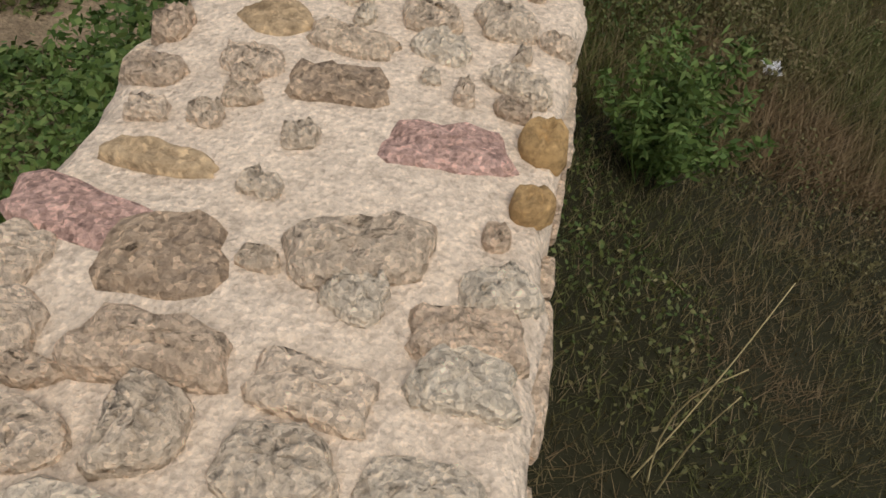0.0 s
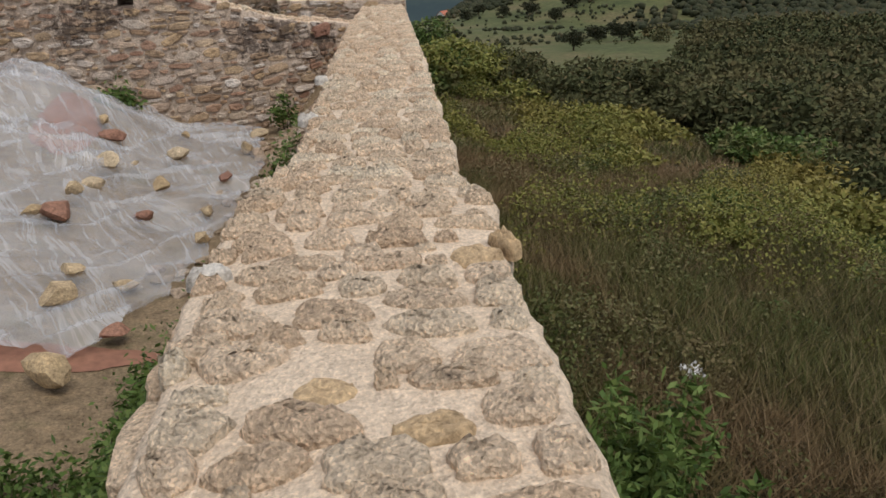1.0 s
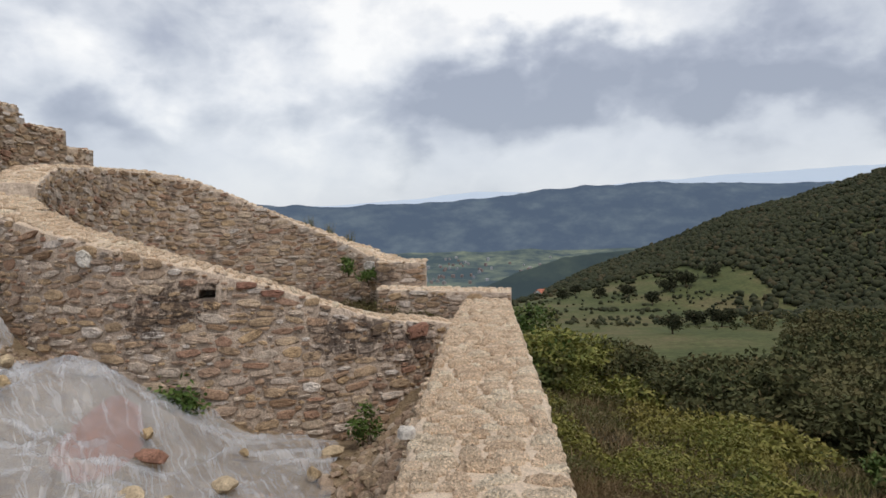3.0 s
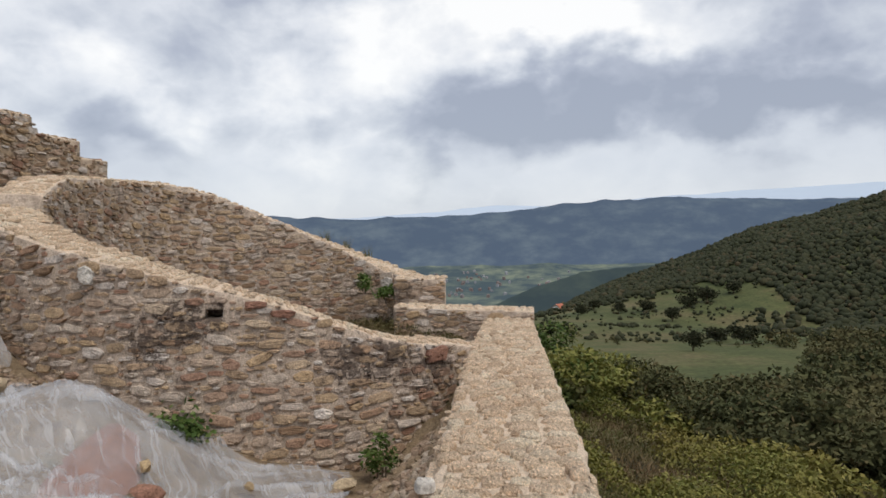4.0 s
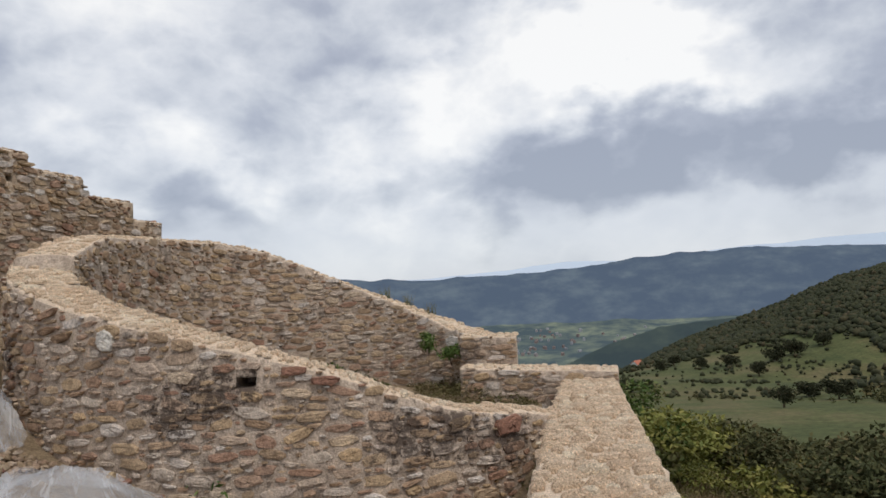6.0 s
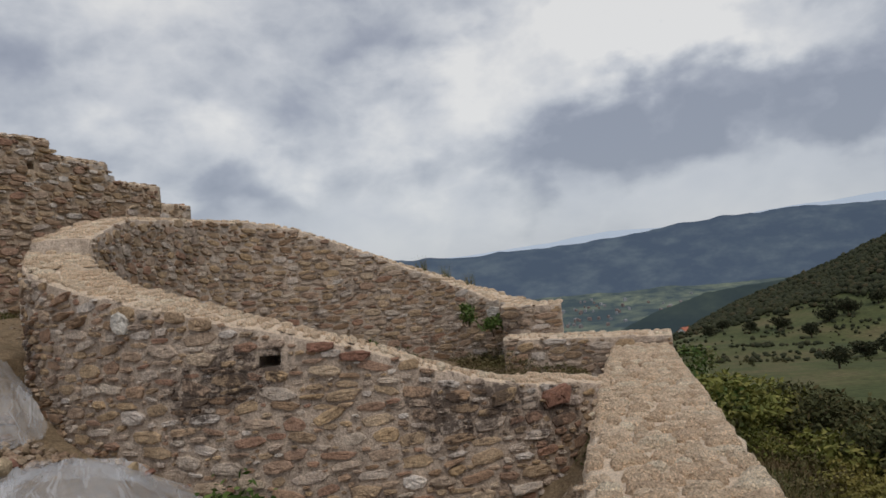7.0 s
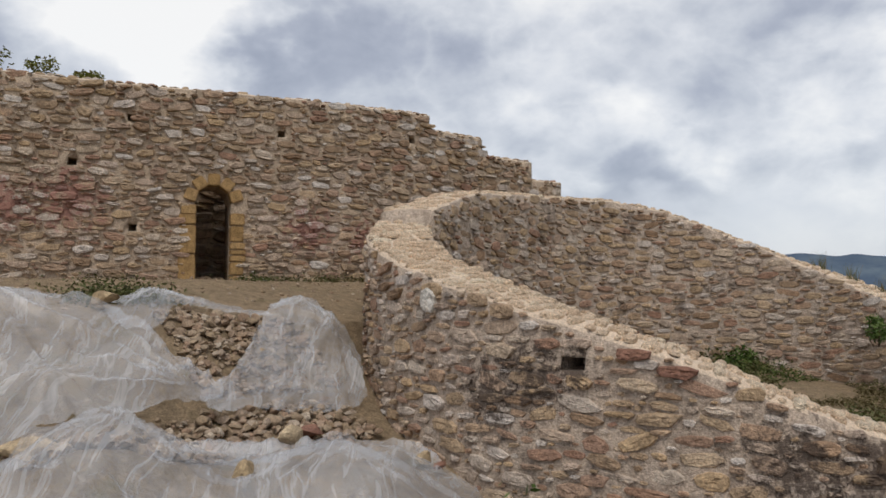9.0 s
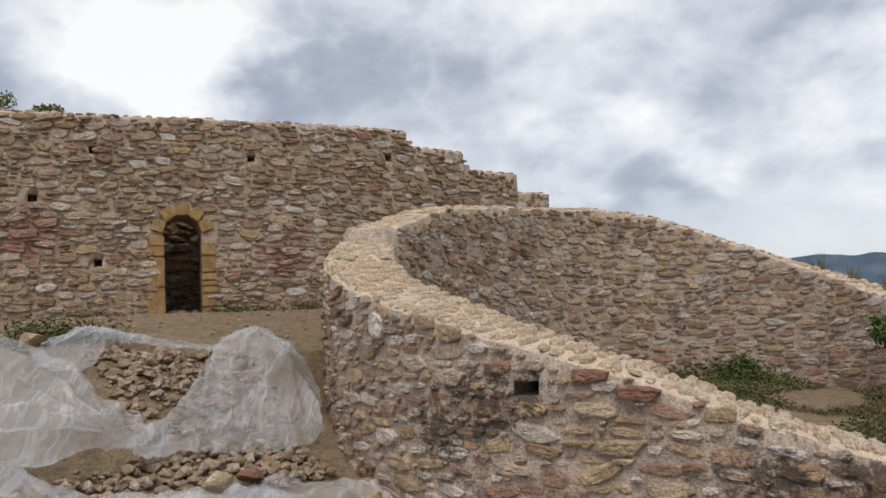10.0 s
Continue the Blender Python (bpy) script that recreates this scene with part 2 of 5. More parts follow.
M_BARK = masonry("bark", [(0, (0.10, 0.075, 0.05)), (1, (0.10, 0.075, 0.05))], bump=0.8)


def terrain_material():
    m, add, link, bsdf = material("hill_ground")
    geo = add("ShaderNodeNewGeometry")
    wide = add("ShaderNodeTexNoise", i2=0.02, i3=8.0, i4=0.7)
    fine = add("ShaderNodeTexNoise", i2=0.5, i3=8.0, i4=0.68)
    link(geo, "Position", wide, 0), link(geo, "Position", fine, 0)
    c = ramp_of(add, [(0.38, (0.060, 0.075, 0.032)), (0.5, (0.092, 0.102, 0.044)), (0.62, (0.135, 0.118, 0.062))])
    link(wide, 0, c, 0)
    f = ramp_of(add, [(0.3, (0.6, 0.6, 0.6)), (0.7, (1.25, 1.25, 1.2))])
    link(fine, 0, f, 0)
    x = mixed(add, link, c, 0, f, 0, 1.0, blend="MULTIPLY")
    # near ground darkened: the shade among the grass is put into the soil colour
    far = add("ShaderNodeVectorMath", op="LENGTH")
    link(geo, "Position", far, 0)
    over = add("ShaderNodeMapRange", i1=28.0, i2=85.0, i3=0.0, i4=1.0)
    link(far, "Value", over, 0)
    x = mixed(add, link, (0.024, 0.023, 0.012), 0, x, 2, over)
    link(x, 2, bsdf, "Base Color")
    bsdf.inputs["Roughness"].default_value = 0.95
    bsdf.inputs["Specular IOR Level"].default_value = 0.1
    bp = add("ShaderNodeBump", i0=0.5, i1=0.1)
    link(fine, 0, bp, "Height"), link(bp, 0, bsdf, "Normal")
    return m


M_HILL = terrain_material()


def hazy_distance_material(name, woods, fields, haze_colour, glow):
    """Far backdrop of woods and fields, kilometres of haze painted as a blue glow."""
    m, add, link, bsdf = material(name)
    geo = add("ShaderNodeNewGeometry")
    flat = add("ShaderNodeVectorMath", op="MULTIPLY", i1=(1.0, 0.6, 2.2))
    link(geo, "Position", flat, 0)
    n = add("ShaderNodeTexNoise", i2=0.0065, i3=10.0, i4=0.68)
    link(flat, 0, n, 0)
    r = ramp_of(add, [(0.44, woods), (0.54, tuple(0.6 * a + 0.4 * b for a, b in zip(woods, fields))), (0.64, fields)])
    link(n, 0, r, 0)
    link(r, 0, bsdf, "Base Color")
    bsdf.inputs["Emission Color"].default_value = (*haze_colour, 1)
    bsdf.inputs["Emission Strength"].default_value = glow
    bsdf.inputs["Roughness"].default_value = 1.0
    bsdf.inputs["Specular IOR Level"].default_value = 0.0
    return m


# haze is put into base colours and glow, stronger with distance
M_VALLEY = hazy_distance_material("valley_distance", (0.03, 0.045, 0.045), (0.16, 0.18, 0.11), (0.13, 0.17, 0.22), 0.32)
M_RIDGE = hazy_distance_material("ridge_distance", (0.02, 0.03, 0.04), (0.062, 0.078, 0.078), (0.16, 0.215, 0.32), 0.42)
M_BLUE = hazy_distance_material("blue_mountains", (0.25, 0.29, 0.34), (0.25, 0.29, 0.34), (0.46, 0.53, 0.63), 0.85)
M_SPUR = hazy_distance_material("spur_woods", (0.025, 0.036, 0.034), (0.055, 0.07, 0.05), (0.06, 0.085, 0.11), 0.35)


def plastic_film():
    m, add, link, bsdf = material("milky_plastic_film")
    geo = add("ShaderNodeNewGeometry")
    turn = add("ShaderNodeVectorRotate")
    turn.rotation_type = "Z_AXIS"
    turn.inputs["Angle"].default_value = 0.95
    link(geo, "Position", turn, 0)
    warp = add("ShaderNodeTexNoise", i2=0.7, i3=3.0, i4=0.5)
    link(geo, "Position", warp, 0)
    wv = add("ShaderNodeVectorMath", op="SCALE")
    wv.inputs["Scale"].default_value = 0.8
    link(warp, "Color", wv, 0)
    bent = add("ShaderNodeVectorMath", op="ADD")
    link(turn, 0, bent, 0), link(wv, 0, bent, 1)
    thin = add("ShaderNodeVectorMath", op="MULTIPLY", i1=(0.12, 2.0, 0.3))
    link(bent, 0, thin, 0)
    crease = add("ShaderNodeTexNoise", i2=1.1, i3=5.0, i4=0.6)
    link(thin, 0, crease, 0)
    lines = ramp_of(add, [(0.46, (0.0, 0.0, 0.0)), (0.49, (0.42, 0.42, 0.42)), (0.51, (0.05, 0.05, 0.05)), (0.575, (0.0, 0.0, 0.0)), (0.59, (0.34, 0.34, 0.34)), (0.61, (0.0, 0.0, 0.0))])
    link(crease, 0, lines, 0)
    blot = add("ShaderNodeTexNoise", i2=1.1, i3=5.0, i4=0.6)
    link(geo, "Position", blot, 0)
    dust = ramp_of(add, [(0.35, (0.56, 0.575, 0.61)), (0.6, (0.68, 0.69, 0.71)), (0.75, (0.58, 0.53, 0.47))])
    link(blot, 0, dust, 0)
    link(dust, 0, bsdf, "Base Color")
    thickness = ramp_of(add, [(0.3, (0.13, 0.13, 0.13)), (0.7, (0.40, 0.40, 0.40))])
    link(blot, 0, thickness, 0)
    alpha = mixed(add, link, thickness, 0, (0.72, 0.72, 0.72), 0, lines)
    link(alpha, 2, bsdf, "Alpha")
    bsdf.inputs["Roughness"].default_value = 0.25
    bsdf.inputs["Specular IOR Level"].default_value = 0.5
    bp = add("ShaderNodeBump", i0=0.12, i1=0.05)
    link(crease, 0, bp, "Height"), link(bp, 0, bsdf, "Normal")
    return m


M_FILM = plastic_film()


def plain(name, colour, rough=0.8):
    m, add, link, bsdf = material(name)
    geo = add("ShaderNodeNewGeometry")
    n = add("ShaderNodeTexNoise", i2=12.0, i3=5.0, i4=0.6)
    link(geo, "Position", n, 0)
    r = ramp_of(add, [(0.3, tuple(0.75 * c for c in colour)), (0.7, tuple(1.15 * c for c in colour))])
    link(n, 0, r, 0)
    link(r, 0, bsdf, "Base Color")
    bsdf.inputs["Roughness"].default_value = rough
    return m


M_WHITE = plain("white_plaster", (0.75, 0.74, 0.70))
M_TILE = plain("red_roof", (0.42, 0.14, 0.08))
M_RAG = plain("white_litter", (0.72, 0.72, 0.74), 0.5)
M_REDCLAY = plain("red_clay_earth", (0.27, 0.13, 0.085), 0.95)


# ---- mesh helpers ----
def mesh_ob(name, verts, faces, mat, parent=None, smooth=True):
    me = bpy.data.meshes.new(name)
    me.from_pydata([tuple(map(float, v)) for v in verts], [], [tuple(map(int, f)) for f in faces])
    me.materials.append(mat)
    if smooth:
        me.polygons.foreach_set("use_smooth", np.ones(len(me.polygons), dtype=bool))
    me.update()
    ob = new(name, me)
    if parent is not None:
        ob.parent = parent
    return ob


def grid_faces(nu, nv, closed=False):
    i, j = np.meshgrid(np.arange(nu - (0 if closed else 1)), np.arange(nv - 1), indexing="ij")
    a, b = i * nv + j, ((i + 1) % nu) * nv + j
    return np.stack([a, b, b + 1, a + 1], -1).reshape(-1, 4)


def fbm(x, y, z=0.0, octaves=4):
    return noise.fractal(Vector((x, y, z)), 1.0, 2.0, octaves)




def stone_shapes(count, sides, power, seed, profile):
    """Unit stones: u, v within half a unit, n from -0.4 (bedded) to about 1 (face)."""
    rng = np.random.default_rng(seed)
    shapes = []
    for _ in range(count):
        ang = (np.arange(sides) + rng.uniform(-0.25, 0.25, sides)) / sides * 2 * np.pi
        c, s = np.cos(ang), np.sin(ang)
        lobes = sum(rng.uniform(-0.09, 0.09) * np.cos(k * ang + rng.uniform(0, 6.28)) for k in (1, 2, 3, 4))
        rad = (np.abs(c) ** power + np.abs(s) ** power) ** (-1 / power) * (0.95 + lobes) * rng.uniform(0.95, 1.05, sides)
        rings = []
        for scale, n, jit in profile:
            r = 0.5 * scale * rad
            rings.append(np.stack([r * c + rng.normal(0, 0.012, sides), r * s + rng.normal(0, 0.012, sides), n + rng.normal(0, jit, sides)], 1))
        verts = np.concatenate(rings + [np.array([[0.0, 0.0, 1.02]])])
        faces = []
        last = len(profile) - 1
        for k in range(last):
            for i in range(sides):
                j = (i + 1) % sides
                faces.append((k * sides + i, k * sides + j, (k + 1) * sides + j, (k + 1) * sides + i))
        top = len(verts) - 1
        faces += [(last * sides + i, last * sides + (i + 1) % sides, top) for i in range(sides)]
        shapes.append((verts, faces))
    return shapes


BLOCKS = stone_shapes(24, 9, 3.4, 3, ((1.02, -0.4, 0.0), (1.0, 0.62, 0.10), (0.92, 0.92, 0.10), (0.60, 1.0, 0.12), (0.28, 1.02, 0.10)))
PEBBLES = stone_shapes(16, 14, 3.0, 5, ((1.04, -0.5, 0.0), (0.98, 0.3, 0.05), (0.88, 0.72, 0.10), (0.60, 0.95, 0.12), (0.28, 1.0, 0.12)))
COBBLES = stone_shapes(24, 18, 3.0, 6, ((1.08, -0.6, 0.0), (1.02, 0.15, 0.06), (0.95, 0.55, 0.12), (0.82, 0.82, 0.16), (0.62, 0.95, 0.17), (0.40, 1.0, 0.17), (0.18, 1.0, 0.15)))


def lump_shapes(count, seed):
    """Loose stones: closed angular lumps of unit size."""
    rng = np.random.default_rng(seed)
    shapes = []
    for _ in range(count):
        bm = bmesh.new()
        bmesh.ops.create_icosphere(bm, subdivisions=2, radius=0.5)
        cuts = [(Vector(rng.normal(0, 1, 3)).normalized(), rng.uniform(0.20, 0.38)) for _ in range(10)]
        for v in bm.verts:
            for n, d in cuts:
                over = v.co.dot(n) - d
                if over > 0:
                    v.co -= n * over * 0.9
            v.co *= 1 + 0.03 * rng.normal()
        shapes.append((np.array([v.co[:] for v in bm.verts]), [tuple(v.index for v in f.verts) for f in bm.faces]))
        bm.free()
    return shapes


LUMPS = lump_shapes(8, 9)


def frame_matrix(o, u, v, n, w, h, d):
    m = np.eye(4)
    m[:3, 0], m[:3, 1], m[:3, 2], m[:3, 3] = np.multiply(u, w), np.multiply(v, h), np.multiply(n, d), o
    return m


def joined(name, shapes, placed, mat, parent):
    """Many stones as one mesh; placed: (shape index, 4 x 4 matrix)."""
    verts, faces, base = [], [], 0
    for k, m in placed:
        v, f = shapes[k]
        verts.append(v @ m[:3, :3].T + m[:3, 3])
        faces += [tuple(i + base for i in face) for face in f]
        base += len(v)
    if not verts:
        return None
    ob = mesh_ob(name, np.concatenate(verts), faces, mat, parent, smooth=shapes is not BLOCKS and shapes is not LUMPS)
    return tagged(ob, kind="stuff")


def pieces(name, shapes, placed, mat, parent):
    """Stones as objects of their own on shared meshes."""
    meshes = {}
    for k, m in placed:
        if k not in meshes:
            me = bpy.data.meshes.new(name)
            me.from_pydata([tuple(map(float, v)) for v in shapes[k][0]], [], shapes[k][1])
            me.materials.append(mat)
            me.polygons.foreach_set("use_smooth", np.full(len(me.polygons), shapes is not BLOCKS))
            meshes[k] = me
        ob = new(name, meshes[k])
        ob.parent = parent
        ob.matrix_local = Matrix(m.tolist())


class Plan:
    """A smooth line in plan with its arc length; side is +1 where the face looks to the left of the way."""

    def __init__(self, pts, side=1):
        p = np.array(pts, float)
        for _ in range(3):
            q = np.empty((2 * len(p) - 2, 2))
            q[0::2], q[1::2] = 0.75 * p[:-1] + 0.25 * p[1:], 0.25 * p[:-1] + 0.75 * p[1:]
            p = np.vstack([p[:1], q, p[-1:]])
        self.p, self.side = p, side
        self.s = np.r_[0, np.cumsum(np.hypot(*np.diff(p, axis=0).T))]
        self.length = self.s[-1]

    def at(self, s):
        x, y = np.interp(s, self.s, self.p[:, 0]), np.interp(s, self.s, self.p[:, 1])
        e = 0.08
        tx = np.interp(s + e, self.s, self.p[:, 0]) - np.interp(s - e, self.s, self.p[:, 0])
        ty = np.interp(s + e, self.s, self.p[:, 1]) - np.interp(s - e, self.s, self.p[:, 1])
        d = np.hypot(tx, ty) + 1e-9
        return np.array([x, y]), np.array([tx, ty]) / d, self.side * np.array([-ty, tx]) / d


def wall_core(name, plan, thick, bottom, top, mat, step=0.14, rough=0.025, crown=0.03, across=8, fine=0.0):
    """A solid wall whose face runs along plan, with its other face thick metres behind; top(s) and bottom(s) are heights."""
    ns = int(plan.length / step) + 2
    ss = np.linspace(0, plan.length, ns)
    rings = []
    for s in ss:
        p, t, n = plan.at(s)
        z0, z1 = bottom(s), top(s)
        th = thick(s) if callable(thick) else thick
        prof = [(0.0, z0 + (z1 - z0) * k / 12) for k in range(12)] + [(0.0, z1 - 0.03)] + [(th * (0.03 + 0.94 * k / across), z1 + crown * (1 - (2 * k / across - 1) ** 2)) for k in range(across + 1)] + [(th, z1 - 0.03)] + [(th, z1 - (z1 - z0) * k / 6) for k in range(1, 7)]
        ring = []
        for back, z in prof:
            q = p - n * back
            d = rough * fbm(q[0] * 3.1, q[1] * 3.1, z * 3.1, 4)
            if fine:
                d += fine * fbm(q[0] * 15, q[1] * 15, z * 15, 3)
            edge = -1 if back > th * 0.5 else 1
            ring.append((q[0] + n[0] * d * edge, q[1] + n[1] * d * edge, z + (0.25 if z > z1 - 0.04 else 0.6) * d))
        rings.append(ring)
    nv = len(rings[0])
    verts = np.array(rings).reshape(-1, 3)
    faces = [tuple(f) for f in grid_faces(ns, nv)]
    for i in range(ns - 1):
        faces.append((i * nv + nv - 1, (i + 1) * nv + nv - 1, (i + 1) * nv, i * nv))
    faces += [tuple(range(nv)), tuple(range((ns - 1) * nv + nv - 1, (ns - 1) * nv - 1, -1))]
    ob = mesh_ob(name, verts, faces, mat)
    bm = bmesh.new()
    bm.from_mesh(ob.data)
    bmesh.ops.recalc_face_normals(bm, faces=bm.faces)
    for f in bm.faces:
        f.normal_update()
        if f.normal.z > 0.6:
            f.material_index = 1
    bm.to_mesh(ob.data)
    bm.free()
    ob.data.materials.append(M_MORTAR)
    return ob


def cut_hole(ob, plan, s, z, w, h, deep=0.4):
    """A square putlog hole sunk into the face of a wall."""
    p, t, n = plan.at(s)
    bm = bmesh.new()
    bmesh.ops.create_cube(bm, size=1)
    for v in bm.verts:
        v.co += 0.16 * noise.noise_vector(v.co * 3 + Vector((s, z, 0)))
    me = bpy.data.meshes.new("hole")
    bm.to_mesh(me)
    bm.free()
    box = new("hole", me)
    box.matrix_world = Matrix(frame_matrix(np.array([p[0], p[1], z]), np.array([t[0], t[1], 0]), np.array([0, 0, 1.0]), np.array([n[0], n[1], 0]), w, h, 2 * deep).tolist())
    mod = ob.modifiers.new("hole", "BOOLEAN")
    mod.operation, mod.object, mod.solver = "DIFFERENCE", box, "EXACT"
    bpy.context.view_layer.update()
    done = bpy.data.meshes.new_from_object(ob.evaluated_get(bpy.context.evaluated_depsgraph_get()))
    ob.modifiers.clear()
    bpy.data.objects.remove(box)
    if len(done.polygons) > 0.9 * len(ob.data.polygons):
        ob.data = done


def pack(length, height, passes, seed, gap, reserved=()):
    """Fills a strip with upright boxes of falling size, none overlapping: (s, z, width, height)."""
    rng = np.random.default_rng(seed)
    cell = 0.0125
    taken = np.zeros((int(length / cell) + 2, int(height / cell) + 2), bool)
    for x, y, w, h in reserved:
        taken[max(0, int((x - w / 2) / cell)):int((x + w / 2) / cell) + 1, max(0, int((y - h / 2) / cell)):int((y + h / 2) / cell) + 1] = True
    boxes = []
    for tries, (w0, w1), (h0, h1) in passes:
        n = int(tries * length * height)
        ws, hs = rng.uniform(w0, w1, n), rng.uniform(h0, h1, n)
        xs, ys = rng.uniform(0, 1, n) * (length - ws), rng.uniform(0, 1, n) * (height - hs)
        for w, h, x, y in zip(ws, hs, xs, ys):
            i0, i1, j0, j1 = int(x / cell), int((x + w + gap) / cell) + 1, int(y / cell), int((y + h + gap) / cell) + 1
            ci, cj = (i1 - i0) // 5, (j1 - j0) // 5
            if not taken[i0 + ci:i1 - ci, j0:j1].any() and not taken[i0:i1, j0 + cj:j1 - cj].any():
                taken[i0 + ci:i1 - ci, j0:j1] = True
                taken[i0:i1, j0 + cj:j1 - cj] = True
                boxes.append((x + w / 2, y + h / 2, w, h))
    return boxes


FACE_PASSES = ((40, (0.24, 0.42), (0.09, 0.16)), (220, (0.15, 0.30), (0.05, 0.10)), (700, (0.09, 0.19), (0.035, 0.07)), (800, (0.05, 0.10), (0.025, 0.045)))


def face_courses(plan, bottom, top, seed, depth=(0.03, 0.075), gap=0.006, s0=0.0, s1=None, free=None, size=1.0, fewer=1.0):
    """Random rubble on a wall face: list of (shape, matrix)."""
    rng = np.random.default_rng(seed)
    s1 = plan.length if s1 is None else s1
    lo = min(bottom(s) for s in np.linspace(s0, s1, 12))
    hi = max(top(s) for s in np.linspace(s0, s1, 30))
    passes = [(n * fewer / size**2, (a * size, b * size), (c * size, d * size)) for n, (a, b), (c, d) in FACE_PASSES]
    placed = []
    for ds, dz, w, h in pack(s1 - s0, hi - lo, passes, seed, gap):
        mid, zc = s0 + ds, lo + dz
        if not bottom(mid) - 0.05 < zc < top(mid) - h * 0.45 or (free and free(mid, zc)):
            continue
        p, t, n = plan.at(mid)
        tilt = rng.normal(0, 0.11)
        u = np.array([t[0] * np.cos(tilt), t[1] * np.cos(tilt), np.sin(tilt)])
        v = np.array([-t[0] * np.sin(tilt), -t[1] * np.sin(tilt), np.cos(tilt)])
        placed.append((int(rng.integers(len(BLOCKS))), frame_matrix(np.array([p[0], p[1], zc]), u, v, np.array([n[0], n[1], 0.0]), w * 1.06, h * 1.08, rng.uniform(*depth))))
    return placed


def top_stones(plan, thick, top, seed, height=(0.02, 0.05), s0=0.0, s1=None, reserved=(), crown=0.03, row=(0.10, 0.17), wide=(0.12, 0.30), steep=1.0):
    """Stones bedded in the top of a wall in rough rows that run across it."""
    rng = np.random.default_rng(seed)
    s1 = plan.length if s1 is None else s1
    placed, boxes, s = [], list(reserved), s0 + 0.05

    def clear(mid_s, mid_b, a, w, room):
        kept = any(abs(mid_s - x) < 0.42 * (a + l) and abs(mid_b - y) < 0.42 * (w + c) for x, y, l, c in reserved)
        return not kept and not any(abs(mid_s - x) < room * (a + l) and abs(mid_b - y) < room * (w + c) for x, y, l, c in boxes[len(reserved):][-30:])

    def bed(mid_s, mid_b, a, w, lean):
        th = thick(mid_s) if callable(thick) else thick
        p, t, n = plan.at(mid_s)
        q = p - n * mid_b
        z = top(mid_s) + crown * (1 - (2 * mid_b / th - 1) ** 2)
        yaw = rng.normal(0, 0.16) + lean
        slope = (top(min(mid_s + 0.1, plan.length)) - top(max(mid_s - 0.1, 0))) / 0.2
        u = np.array([t[0] * np.cos(yaw) - n[0] * np.sin(yaw), t[1] * np.cos(yaw) - n[1] * np.sin(yaw), max(-steep, min(steep, slope))])
        u /= np.linalg.norm(u)
        v = np.cross((0, 0, 1), u)
        v /= np.linalg.norm(v)
        boxes.append((mid_s, mid_b, a, w))
        placed.append((int(rng.integers(len(PEBBLES))), frame_matrix(np.array([q[0], q[1], z]), u, v, np.cross(u, v), a * 0.97, w * 0.97, rng.uniform(*height) * min(1.0, 0.4 + 4 * a))))

    while s < s1 - 0.04:
        deep, lean = rng.uniform(*row), rng.normal(0, 0.07)
        b = rng.uniform(0.0, 0.05)
        while True:
            w, a = rng.uniform(*wide), deep * rng.uniform(0.75, 1.15)
            mid_s = s + deep / 2 + lean * (b - 0.4) + rng.normal(0, 0.02)
            mid_s = min(max(mid_s, s0 + 0.03), s1 - 0.03)
            th = thick(mid_s) if callable(thick) else thick
            w = min(w, th - b)
            if w < 0.07:
                break
            mid_b = b + w / 2
            b += w + rng.uniform(0.015, 0.04)
            if rng.uniform() > 0.04 and clear(mid_s, mid_b, a, w, 0.27):
                bed(mid_s, mid_b, a, w, lean)
        for _ in range(14):
            a, w = rng.uniform(0.05, 0.09), rng.uniform(0.05, 0.11)
            mid_s, mid_b = min(max(s + rng.uniform(-0.02, deep), s0 + 0.03), s1 - 0.03), rng.uniform(0.04, 0.9 * th)
            if clear(mid_s, mid_b, a, w, 0.5):
                bed(mid_s, mid_b, a, w, 0.0)
        s += deep + rng.uniform(0.008, 0.028)
    return placed


# ---- ground ----
# edges of the main wall in plan: y, x of its right and left faces
EDGE_Y = (-2.0, 2.4, 3.5, 4.9, 6.05, 6.35, 7.1, 9.3, 13.6, 18.1, 21.4, 24.2)
RIGHT_X = (1.02, 1.10, 1.17, 1.25, 1.37, 1.27, 1.35, 1.52, 1.86, 2.18, 2.42, 2.62)
LEFT_X = (0.05, 0.09, 0.11, 0.05, 0.11, 0.15, 0.37, 0.48, 0.70, 1.00, 1.28, 1.50)


